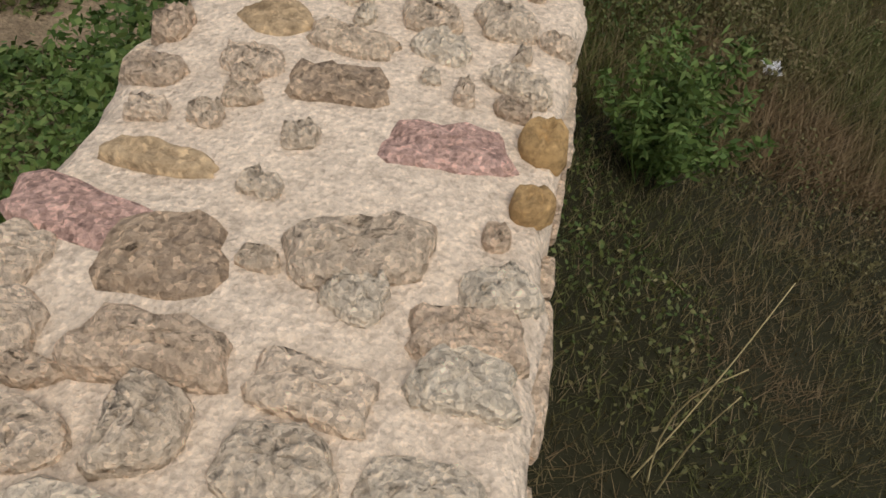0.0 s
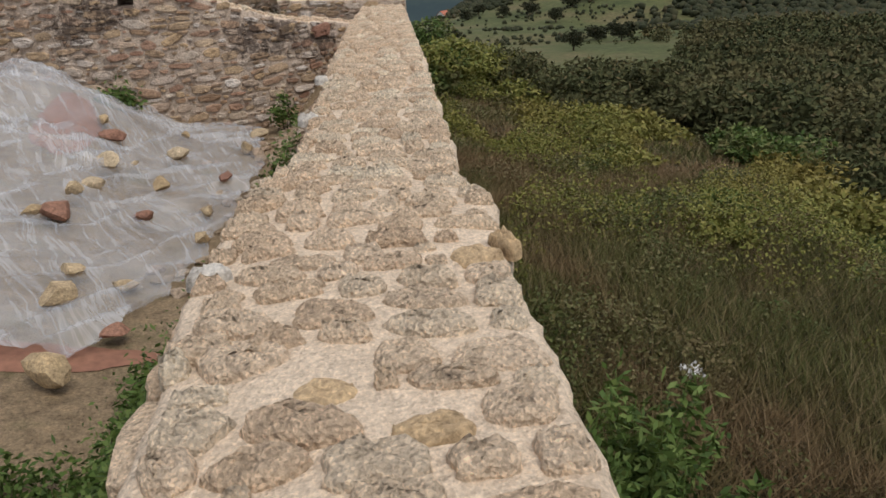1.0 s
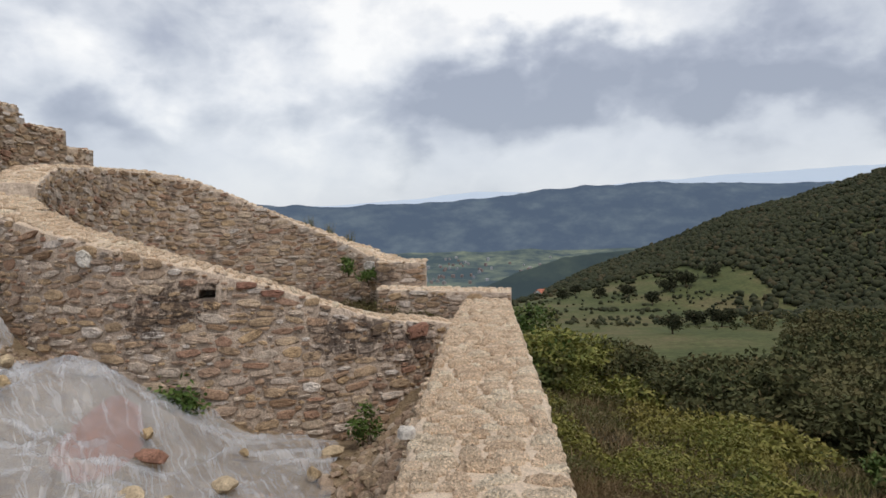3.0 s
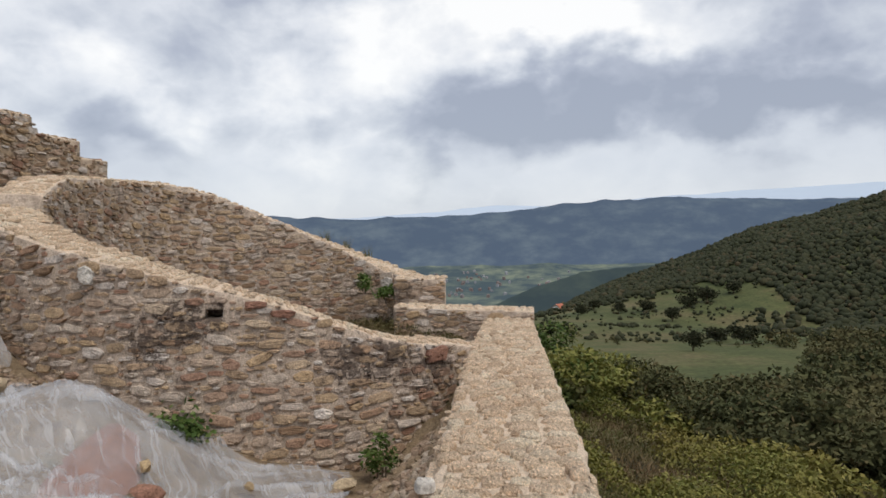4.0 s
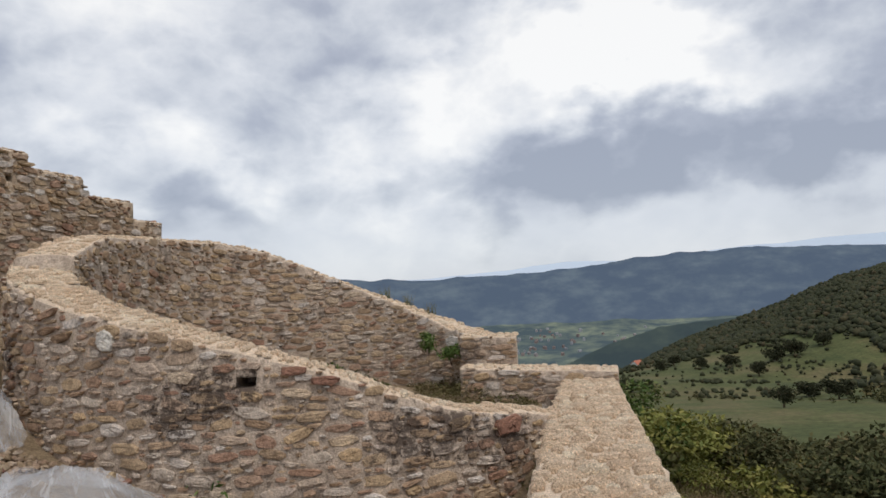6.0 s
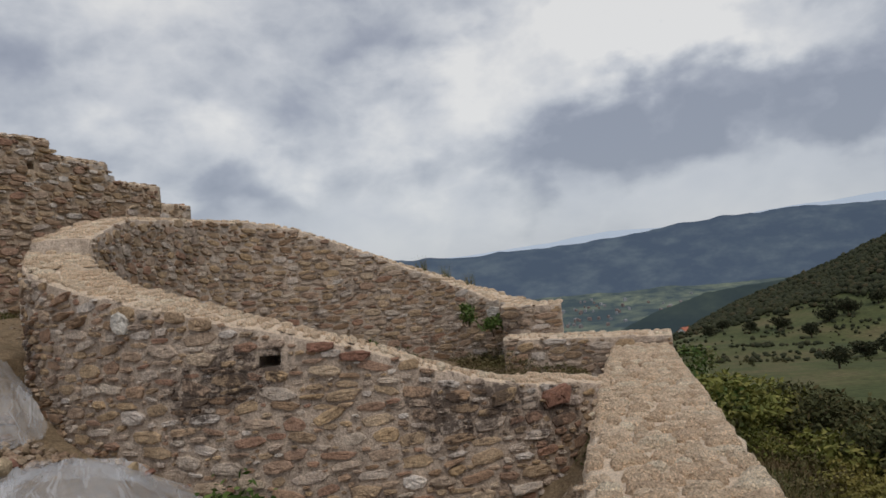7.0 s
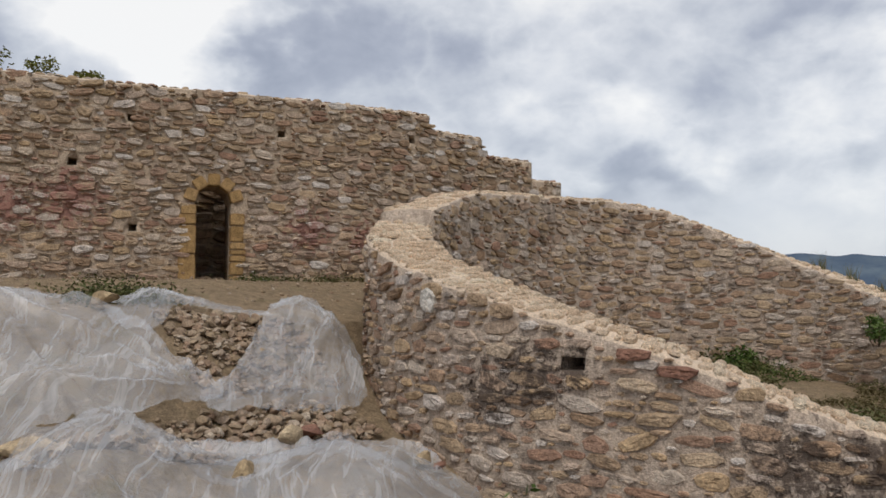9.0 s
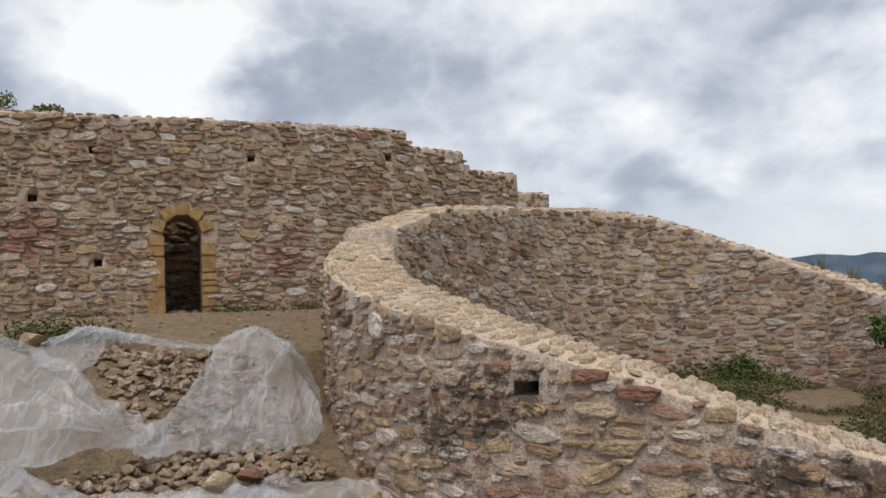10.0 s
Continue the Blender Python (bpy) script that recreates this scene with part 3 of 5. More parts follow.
def courtyard_height(x, y):
    base = np.interp(x, (-16, -12, -10, -8.5, -7.2, -6.2, -5.2, -4.0, -3.0, -2.0, -0.6, 0.6), (1.25, 1.42, 1.38, 1.12, 0.70, 0.05, -0.35, -0.62, -1.1, -1.5, -1.8, -1.9))
    heap = 0.35 * math.exp(-(((x + 7.0) / 1.0) ** 2 + ((y - 14.2) / 1.6) ** 2)) + 0.42 * math.exp(-(((x + 3.35) / 1.05) ** 2 + ((y - 14.2) / 0.95) ** 2)) + 0.45 * math.exp(-(((x + 4.8) / 0.6) ** 2 + ((y - 12.55) / 0.8) ** 2)) + 0.30 * math.exp(-(((x + 6.65) / 0.65) ** 2 + ((y - 16.5) / 0.5) ** 2))
    inside = 0.0
    if y > 16.5 and -7.2 < x < 1.2:
        inside = 1.0
    court = base + heap + 0.05 * fbm(x * 0.9, y * 0.9, 0, 4) + 0.02 * fbm(x * 5, y * 5, 3, 3)
    apse = np.interp(x, (-7, -4, -1, 1.5), (-0.15, -0.3, -0.62, -0.8)) + 0.06 * fbm(x * 1.2, y * 1.2, 7, 4)
    if 7.0 < y < 17 and x > -2.5:
        d = float(np.interp(y, EDGE_Y, LEFT_X)) - x
        court += 0.85 * math.exp(-((max(d, 0.0) / 0.75) ** 2)) * min(max((y - 7.0) / 3.5, 0), 1)
    k = min(max((y - 16.4 - 0.10 * (x + 3) ** 2 * 0.3) / 0.6, 0), 1) if -7.3 < x < 1.6 else 0.0
    return court * (1 - k) + apse * k


def crest_x(y):
    return float(np.interp(y, (5, 12, 14.6, 17.2, 23, 27, 35, 60), (6.4, 8.0, 8.8, 9.8, 11.4, 11.8, 12.6, 14.0)))


def bank_height(x, y):
    z = -2.75 - 0.20 * (x - 1.3) - 0.02 * (y - 9) - 0.03 * max(0.0, y - 13)
    z += 0.16 * fbm(x * 0.25, y * 0.25, 5, 3)
    over = x - crest_x(y)
    if over > 0:
        z -= min(0.80 * over, 26) * (1 - math.exp(-over / 3.0))
    return z


RIDGE_AZ, RIDGE_EL = (2, 6.4, 11.7, 17.8, 21.7, 26.8, 30.8, 34, 50, 75), (-7.5, -5.5, -3.1, -1.1, 0.8, 2.2, 3.2, 4.1, 7.0, 8.0)


def land_height(x, y):
    dx, dy = x - 0.7, y - 6.0
    r, a = math.hypot(dx, dy), math.degrees(math.atan2(dx, dy))
    near = bank_height(x, y) if x > 0.9 else -3.5
    if r < 22:
        return near
    top = 900 * math.tan(radians(np.interp(a, RIDGE_AZ, RIDGE_EL)))
    if a < 2 or a > 110:
        top = -110.0
    swell = max(0.0, min(1.0, (a - 14) / 14))
    far = np.interp(r, (22, 60, 130, 245, 420, 600, 900, 1150, 1400, 5000), (-8, -17, -27, -33.5, -43 - 2 * swell, -55 + 0.45 * (top + 85), top, top - 45, -190, -330))
    if r > 120:
        far += min((r - 120) / 200, 1.0) * (5.0 * fbm(x * 0.006, y * 0.006, 1, 4)) * (0.35 if 560 < r < 640 and a < 10 else 1.0)
    k = min(max((r - 22) / 55, 0), 1)
    k = k * k * (3 - 2 * k)
    return near * (1 - k) + far * k if x > 0.9 else (-3.5 * (1 - k) + min(far, -6 - 0.2 * r if r < 500 else far) * k)


def build_land():
    az = np.radians(np.r_[np.arange(-180, -50, 5.0), np.arange(-50, 0, 1.0), np.arange(0, 50, 0.35), np.arange(50, 100, 1.0), np.arange(100, 180, 5.0)])
    rr = 0.6 * (4900 / 0.6) ** (np.arange(190) / 189)
    verts = []
    for a in az:
        for r in rr:
            x, y = 0.7 + r * math.sin(a), 6.0 + r * math.cos(a)
            verts.append((x, y, land_height(x, y)))
    faces = grid_faces(len(az), len(rr), closed=True)[:, ::-1]
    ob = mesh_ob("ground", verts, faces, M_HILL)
    return tagged(ob, "grassy hillside falling away from the castle wall", "ground", kind="structure")


build_land()


def build_courtyard():
    xs, ys = np.arange(-18, 1.01, 0.13), np.arange(-4, 30, 0.13)
    verts = [(x, y, courtyard_height(x, y)) for x in xs for y in ys]
    ob = mesh_ob("ground_courtyard", verts, grid_faces(len(xs), len(ys)), M_EARTH)
    return tagged(ob, "bare brown earth and grit inside the ruin", "ground", kind="structure")


build_courtyard()


def polar_backdrop(name, mat, a0, a1, rows, label, wobble=0.0, da=0.35):
    """rows: (range, function of the azimuth in degrees giving the height)."""
    az = np.arange(a0, a1 + 0.01, da)
    verts = []
    for a in az:
        for r, f in rows:
            x, y = 0.7 + r * math.sin(radians(a)), 6.0 + r * math.cos(radians(a))
            verts.append((x, y, f(a) + wobble * fbm(a * 0.35, r * 0.002, 2, 5)))
    ob = mesh_ob(name, verts, grid_faces(len(az), len(rows))[:, ::-1], mat)
    return tagged(ob, label, "backdrop", kind="structure")


def ridge_line(a):
    el = np.interp(a, (-60, -25, -14, -7.4, -1.4, 3.4, 9.8, 16.3, 26, 40, 70), (2.8, 2.6, 2.45, 2.15, 2.28, 2.4, 3.1, 3.2, 2.65, 2.6, 2.6))
    return 4000 * math.tan(radians(el + 0.13 * fbm(a * 0.55, 0, 4, 4)))


def blue_line(a):
    el = np.interp(a, (-60, -20, -8, -1, 3.5, 8, 14, 22, 30, 60), (2.4, 2.3, 2.2, 2.6, 3.0, 2.8, 3.2, 3.5, 3.6, 3.6))
    return 4700 * math.tan(radians(el + 0.07 * fbm(a * 0.4, 5, 4, 4)))


# far layers whose materials glow with painted haze
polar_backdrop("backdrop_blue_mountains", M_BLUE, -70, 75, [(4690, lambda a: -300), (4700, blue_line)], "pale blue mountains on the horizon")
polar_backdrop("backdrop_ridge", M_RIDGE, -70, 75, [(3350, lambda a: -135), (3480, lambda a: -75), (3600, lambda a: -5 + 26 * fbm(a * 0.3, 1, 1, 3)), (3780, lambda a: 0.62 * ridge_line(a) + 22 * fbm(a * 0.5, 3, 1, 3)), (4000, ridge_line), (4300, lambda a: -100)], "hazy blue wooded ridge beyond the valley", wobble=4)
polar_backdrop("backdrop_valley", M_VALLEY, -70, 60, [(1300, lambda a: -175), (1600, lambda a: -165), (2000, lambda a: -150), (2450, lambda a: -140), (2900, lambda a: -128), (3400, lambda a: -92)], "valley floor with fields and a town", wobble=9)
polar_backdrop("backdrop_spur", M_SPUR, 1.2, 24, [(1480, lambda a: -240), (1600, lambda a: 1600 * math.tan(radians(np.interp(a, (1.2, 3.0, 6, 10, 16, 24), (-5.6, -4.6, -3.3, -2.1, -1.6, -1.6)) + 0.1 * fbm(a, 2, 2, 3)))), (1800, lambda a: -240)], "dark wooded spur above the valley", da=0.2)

# ---- main wall along which the camera goes ----
def main_top(y):
    return -0.017 * (y - 3)


class Straight(Plan):
    """The right face of the main wall, stepping in where the coping narrows."""

    def __init__(self):
        ys = np.linspace(-2, 24.2, 220)
        self.p = np.stack([np.interp(ys, EDGE_Y, RIGHT_X), ys], 1)
        self.side = -1
        self.s = np.r_[0, np.cumsum(np.hypot(*np.diff(self.p, axis=0).T))]
        self.length = self.s[-1]

    def at(self, s):
        p, t, n = Plan.at(self, s)
        return p, np.array([0.06, 0.998]), np.array([0.998, -0.06])


right_face = Straight()


def main_y(s):
    return float(right_face.at(s)[0][1])


def main_thick(s):
    y = main_y(s)
    return float(np.interp(y, EDGE_Y, RIGHT_X) - np.interp(y, EDGE_Y, LEFT_X))


wall_main = wall_core("wall_main", right_face, main_thick, lambda s: -3.3, lambda s: main_top(main_y(s)), M_MORTAR, step=0.05, rough=0.03, crown=0.025, across=28, fine=0.008)
tagged(wall_main, "low rubble wall with stones set in sandy mortar", "wall", kind="structure")

# single stones that stand out in the coping: x, y, along, across, yaw, material, height
MARKED = [
    (0.86, 2.80, 0.17, 0.30, 0.15, M_PINK, 0.030), (1.08, 2.86, 0.13, 0.11, 0.1, M_OCHRE, 0.05), (1.06, 2.66, 0.09, 0.09, 0.2, M_OCHRE, 0.04),
    (0.32, 2.62, 0.09, 0.25, -0.12, M_BUFF, 0.03), (0.60, 2.95, 0.15, 0.25, 0.0, M_DARKSTONE, 0.045), (0.82, 4.10, 0.14, 0.21, 0.05, M_BUFF, 0.025),
    (0.56, 4.32, 0.17, 0.17, 0.05, M_BUFF, 0.025), (1.13, 5.20, 0.16, 0.20, 0.6, M_BUFF, 0.03), (1.27, 5.28, 0.18, 0.09, 0.3, M_BUFF, 0.05),
    (0.12, 5.28, 0.10, 0.17, 0.1, M_PALE, 0.05), (0.42, 2.38, 0.22, 0.24, 0.1, M_DARKSTONE, 0.035), (0.24, 2.44, 0.15, 0.36, -0.2, M_PINK, 0.02),
    (0.38, 3.22, 0.18, 0.19, 0.3, M_BUFF, 0.03), (0.96, 3.36, 0.17, 0.16, 0.3, M_COPE, 0.05), (0.42, 8.3, 0.12, 0.16, 0.2, M_PALE, 0.05), (0.50, 10.4, 0.12, 0.14, 0.1, M_PALE, 0.05),
]


def main_s(y):
    return float(np.interp(y, right_face.p[:, 1], right_face.s))


RESERVED = [(main_s(y), float(np.interp(y, EDGE_Y, RIGHT_X)) - x, l + 0.05, c + 0.05) for x, y, l, c, *_ in MARKED]
cope = top_stones(right_face, main_thick, lambda s: main_top(main_y(s)), 21, height=(0.032, 0.058), reserved=RESERVED, crown=0.025, row=(0.11, 0.18))
near_cope = [c for c in cope if 1.2 < c[1][1, 3] < 10.5][:300]
near_ids = {id(c) for c in near_cope}
far_cope = [c for c in cope if id(c) not in near_ids]
for _, m in far_cope:
    m[:3, 2] *= 1.35
joined("coping_stones", PEBBLES, far_cope, M_COPE, wall_main)
for k, (x, y, l, c, yaw, mat, h) in enumerate(MARKED):
    u, v = np.array([math.sin(yaw) * -1, math.cos(yaw), -0.017]), np.array([-math.cos(yaw), -math.sin(yaw), 0])
    pieces("stone", COBBLES, [(k % 16, frame_matrix(np.array([x, y, main_top(y) + 0.012]), u, v, np.array([0, 0, 1.0]), l, c, h))], mat, wall_main)
side_r = face_courses(right_face, lambda s: -3.2, lambda s: main_top(main_y(s)) - 0.01, 31, depth=(0.005, 0.028), size=1.3)
joined("face_stones", BLOCKS, side_r, M_COPE, wall_main)
left_face = Plan([(x, y) for x, y in zip(LEFT_X, EDGE_Y)], side=1)
side_l = face_courses(left_face, lambda s: -2.2, lambda s: main_top(float(left_face.at(s)[0][1])) - 0.03, 32, depth=(0.02, 0.09), size=1.3)
joined("inner_face_stones", BLOCKS, side_l, M_COPE, wall_main)

# ---- round wall (apse-like bastion) ----
near_plan = Plan([(1.25, 17.9), (0.75, 17.45), (0.30, 16.98), (-0.3, 16.58), (-1.1, 16.22), (-2.1, 15.93), (-3.1, 15.82), (-3.9, 15.87), (-4.6, 16.03), (-5.3, 16.30), (-5.95, 16.66), (-6.55, 17.15), (-7.1, 17.85), (-7.5, 18.7), (-7.75, 19.8), (-7.8, 21.3), (-7.65, 23.2), (-7.2, 24.6)], side=1)
near_key_x = (1.3, 0.75, 0.1, -0.45, -0.98, -1.8, -2.65, -3.5, -4.25, -5.1, -6.3)
near_key_z = (-0.22, -0.12, -0.02, 0.14, 0.36, 0.68, 0.92, 1.15, 1.34, 1.56, 1.90)


def near_top(s):
    p = near_plan.at(s)[0]
    if p[1] < 17.0 or p[0] > -5:
        z = float(np.interp(-p[0], [-a for a in near_key_x], near_key_z))
    else:
        z = float(np.interp(p[1], (16.9, 17.9, 19.0, 20.5, 22.5, 24.6), (1.92, 2.22, 2.52, 2.80, 3.02, 3.12)))
    return z + 0.025 * fbm(s * 1.7, 0, 9, 3)


wall_round = wall_core("wall_round", near_plan, lambda s: float(np.interp(s, (8.8, 10.0), (0.92, 0.76))), lambda s: -2.3, near_top, M_MORTAR_FACE, rough=0.03)
tagged(wall_round, "curved rubble stone wall with a sloping mortared top", "wall", kind="structure")
near_faces = face_courses(near_plan, lambda s: -2.1, near_top, 41, s1=near_plan.length * 0.72, depth=(0.012, 0.055), gap=0.012, size=0.95, free=lambda s, z: abs(s - 4.44) < 0.22 and abs(z - 0.56) < 0.10)
cut_hole(wall_round, near_plan, 4.44, 0.56, 0.24, 0.13, 0.55)
near_tops = top_stones(near_plan, 0.92, near_top, 42, height=(0.025, 0.065), row=(0.08, 0.14), wide=(0.14, 0.34))

back_plan = Plan([(-6.2, 18.2), (-6.55, 19.4), (-6.82, 20.8), (-6.85, 22.2), (-6.7, 23.3), (-6.2, 24.35), (-5.5, 24.9), (-4.8, 25.12), (-3.6, 25.45), (-2.4, 25.5), (-1.3, 25.15), (-0.55, 24.6)], side=-1)
back_key = ((-0.4, 0.62), (-1.0, 0.80), (-2.1, 1.33), (-3.5, 1.97), (-4.6, 2.50), (-5.5, 2.90), (-6.2, 3.07))


def back_top(s):
    p = back_plan.at(s)[0]
    if p[1] > 24.2:
        z = float(np.interp(-p[0], [-a for a, _ in back_key], [b for _, b in back_key]))
    else:
        z = float(np.interp(p[1], (18.2, 20.0, 22.2, 24.2), (2.42, 2.90, 3.06, 3.10)))
    return z + 0.025 * fbm(s * 1.7, 3, 9, 3)


wall_back = wall_core("wall_back", back_plan, 0.85, lambda s: -1.2, back_top, M_MORTAR_FACE, rough=0.03)
tagged(wall_back, "inner side of the curved stone wall with plants in its joints", "wall", kind="structure")
back_faces = face_courses(back_plan, lambda s: -0.7, back_top, 51, depth=(0.012, 0.055), gap=0.012)
joined("coping_stones", PEBBLES, top_stones(back_plan, 0.85, back_top, 52, height=(0.015, 0.05), row=(0.09, 0.15), wide=(0.14, 0.34)), M_COPE, wall_back)


def block_wall(name, pts, thick, z0, ztop, seed, label, side):
    plan = Plan(pts, side)
    ob = wall_core(name, plan, thick, lambda s: z0, ztop, M_MORTAR_FACE, rough=0.025)
    tagged(ob, label, "wall", kind="structure")
    joined("face_stones", BLOCKS, face_courses(plan, lambda s: z0 + 0.1, ztop, seed, depth=(0.02, 0.05), size=1.1), M_FACE, ob)
    joined("coping_stones", PEBBLES, top_stones(plan, thick, ztop, seed + 1, height=(0.015, 0.04), row=(0.12, 0.2), wide=(0.16, 0.34)), M_COPE, ob)
    return ob


block_wall("wall_pier", [(-0.75, 24.2), (-0.2, 24.15), (0.52, 24.15)], 1.3, -1.2, lambda s: 0.66 - 0.04 * s, 61, "squat square stub of broken stone masonry", -1)
block_wall("wall_end", [(-0.7, 23.3), (0.5, 23.2), (1.6, 23.1), (2.58, 23.0)], 0.9, -2.5, lambda s: 0.02 - 0.045 * s, 63, "low stone cross wall closing the end", -1)

# ---- curtain wall with the doorway ----
far_plan = Plan([(-18.6, 4.5), (-16.6, 9.0), (-14.2, 14.4), (-13.1, 16.7), (-12.2, 18.4), (-11.35, 20.0), (-10.55, 21.6), (-10.1, 23.0), (-9.82, 24.4), (-9.39, 25.9), (-9.02, 26.78)], side=-1)


def far_s(y):
    return float(np.interp(y, far_plan.p[:, 1], far_plan.s))


FAR_STEPS = ((22.84, 5.26), (24.4, 4.92), (25.93, 4.50), (99, 4.03))


def far_top(s):
    y = far_plan.at(s)[0][1]
    for lim, z in FAR_STEPS:
        if y < lim:
            return z + (0.03 * fbm(s * 1.3, 1, 1, 3) if y < 22.8 else 0.012 * (min(lim, 26.8) - y))
    return 4.0


DOOR_Y0, DOOR_Y1, DOOR_SILL, DOOR_SPRING = 18.17, 18.80, 1.44, 3.00
S0, S1 = far_s(DOOR_Y0), far_s(DOOR_Y1)
DOOR_W = S1 - S0
DOOR_MID = (S0 + S1) / 2
FAR_T = 1.1
PUTLOGS = ((13.85, 4.58), (16.74, 4.49), (19.72, 4.62), (12.84, 3.66), (13.91, 2.45))


def in_door(s, z):
    half = DOOR_W / 2
    if any(abs(s - a) < 0.15 and abs(z - b) < 0.12 for a, b in PUTLOGS):
        return True
    if abs(s - DOOR_MID) < half + 0.20 and z < DOOR_SPRING:
        return True
    return math.hypot(s - DOOR_MID, z - DOOR_SPRING) < half + 0.22


def strip(plan, s0, s1):
    return Plan([tuple(plan.at(s)[0]) for s in np.linspace(s0, s1, 24)], plan.side)


wall_far = new("wall_curtain")
tagged(wall_far, "tall rubble curtain wall with stepped broken end", "wall", kind="structure")
for a, b, z0, ztop in ((0.0, S0, 0.2, None), (S1, far_s(22.84), 0.2, None), (far_s(22.84), far_s(24.4), 0.2, None), (far_s(24.4), far_s(25.93), 0.2, None), (far_s(25.93), far_plan.length, 0.2, None)):
    pl = strip(far_plan, a, b - 0.001)
    ob = wall_core("masonry", pl, FAR_T, lambda s: 0.2, lambda s, a=a, b=b: far_top(min(a + s, b - 0.02)), M_MORTAR_FAR, rough=0.04, step=0.2)
    for hs, hz in PUTLOGS:
        if a < hs < b:
            cut_hole(ob, far_plan, hs, hz, 0.15, 0.14)
    ob.parent = wall_far


def arch_head():
    """The masonry over the doorway with a round-headed soffit."""
    half, n = DOOR_W / 2, 12
    soffit = [(DOOR_MID - half * math.cos(math.pi * k / n), DOOR_SPRING + half * 1.02 * math.sin(math.pi * k / n)) for k in range(n + 1)]
    verts, faces = [], []
    for s, z in soffit:
        p, t, nn = far_plan.at(s)
        for back in (0.0, FAR_T):
            q = p - nn * back
            verts += [(q[0], q[1], z), (q[0], q[1], far_top(s))]
    for k in range(n):
        a, b = 4 * k, 4 * (k + 1)
        faces += [(a, b, b + 1, a + 1), (a + 2, a + 3, b + 3, b + 2), (a, a + 2, b + 2, b), (a + 1, b + 1, b + 3, a + 3)]
    ob = mesh_ob("arch_head", verts, faces, M_MORTAR_FAR, wall_far, smooth=False)
    bm = bmesh.new()
    bm.from_mesh(ob.data)
    bmesh.ops.recalc_face_normals(bm, faces=bm.faces)
    bm.to_mesh(ob.data)
    bm.free()


arch_head()
far_faces = face_courses(far_plan, lambda s: 1.0, far_top, 71, depth=(0.018, 0.08), gap=0.01, s0=far_s(10), free=in_door, size=1.02)
ledges = [far_s(10), far_s(22.84), far_s(24.4), far_s(25.93), far_plan.length]
for k, (a, b) in enumerate(zip(ledges[:-1], ledges[1:])):
    joined("coping_stones", PEBBLES, top_stones(far_plan, FAR_T, far_top, 72 + k, height=(0.015, 0.045), s0=a, s1=b - 0.05, row=(0.14, 0.26), wide=(0.18, 0.38), steep=0.1), M_FAR, wall_far)


def dressed(name, s, z, w, h, proud=0.055, depth=0.3, ang=0.0, label=""):
    """A squared block of sandstone set in the curtain wall, with worn edges."""
    bm = bmesh.new()
    bmesh.ops.create_cube(bm, size=1)
    for v in bm.verts:
        v.co = Vector((v.co.x * w, v.co.y * h, v.co.z * depth))
    bmesh.ops.bevel(bm, geom=bm.edges[:], offset=0.018, segments=2, affect="EDGES")
    for v in bm.verts:
        v.co += 0.006 * noise.noise_vector(v.co * 9 + Vector((s, z, 0)))
    me = bpy.data.meshes.new(name)
    bm.to_mesh(me)
    bm.free()
    me.materials.append(M_OCHRE)
    ob = new(name, me)
    p, t, n = far_plan.at(s)
    c, sn = math.cos(ang), math.sin(ang)
    u, v = np.array([t[0] * c, t[1] * c, sn]), np.array([-t[0] * sn, -t[1] * sn, c])
    nn = np.array([n[0], n[1], 0.0])
    o = np.array([p[0], p[1], z]) + nn * (proud - depth / 2)
    ob.parent = doorway
    ob.matrix_local = Matrix(frame_matrix(o, u, v, nn, 1, 1, 1).tolist())
    if label:
        tagged(ob, label)
    return ob


doorway = new("door_1")
tagged(doorway, "open arched doorway framed by ochre sandstone blocks", "doorway", kind="structure")
z = DOOR_SILL - 0.1
for h in (0.62, 0.58, 0.22):
    w = 0.34 + 0.03 * math.sin(z * 9)
    dressed("jamb_block", S0 - w / 2 + 0.02, z + h / 2, w, h - 0.015)
    z += h
dressed("jamb_block", S0 - 0.12, z + 0.08, 0.28, 0.20)
z = DOOR_SILL - 0.1
for h in (0.20, 0.27, 0.14, 0.11, 0.15, 0.33, 0.26):
    w = 0.27 + 0.03 * math.sin(z * 7 + 1)
    dressed("jamb_block", S1 + w / 2 - 0.02, z + h / 2, w, h - 0.015)
    z += h
for k in range(5):
    a = math.pi * (k + 0.5) / 5
    rad = DOOR_W / 2 + 0.10
    dressed("voussoir", DOOR_MID - rad * math.cos(a), DOOR_SPRING + rad * math.sin(a), 0.235, 0.24, ang=math.pi / 2 - a)
# dark chamber and fallen stones behind the doorway
ch = Plan([tuple(far_plan.at(s)[0] - 3.2 * far_plan.at(s)[2]) for s in np.linspace(S0 - 1.6, S1 + 1.6, 8)], -1)
cw = wall_core("wall_chamber", ch, 0.4, lambda s: 0.5, lambda s: 4.3, M_MORTAR_FAR)
joined("face_stones", BLOCKS, face_courses(ch, lambda s: 0.7, lambda s: 4.2, 75, depth=(0.03, 0.14), size=1.5), M_FAR, cw)
tagged(cw, "dim back wall of the passage behind the doorway", "wall", kind="structure")
for sgn, s in ((1, S0 - 1.3), (-1, S1 + 1.3)):
    p, t, n = far_plan.at(s)
    side = Plan([tuple(p - n * d) for d in (FAR_T - 0.1, 2.0, 3.4)], sgn)
    tagged(wall_core("wall_passage", side, 0.4, lambda s: 0.5, lambda s: 4.3, M_MORTAR_FAR), "rough side wall of the dark passage", "wall", kind="structure")
# unseen slab, added to keep some daylight off the passage
shade_slab_pts = [far_plan.at(S0 - 1.8)[0], far_plan.at(S1 + 1.8)[0]]
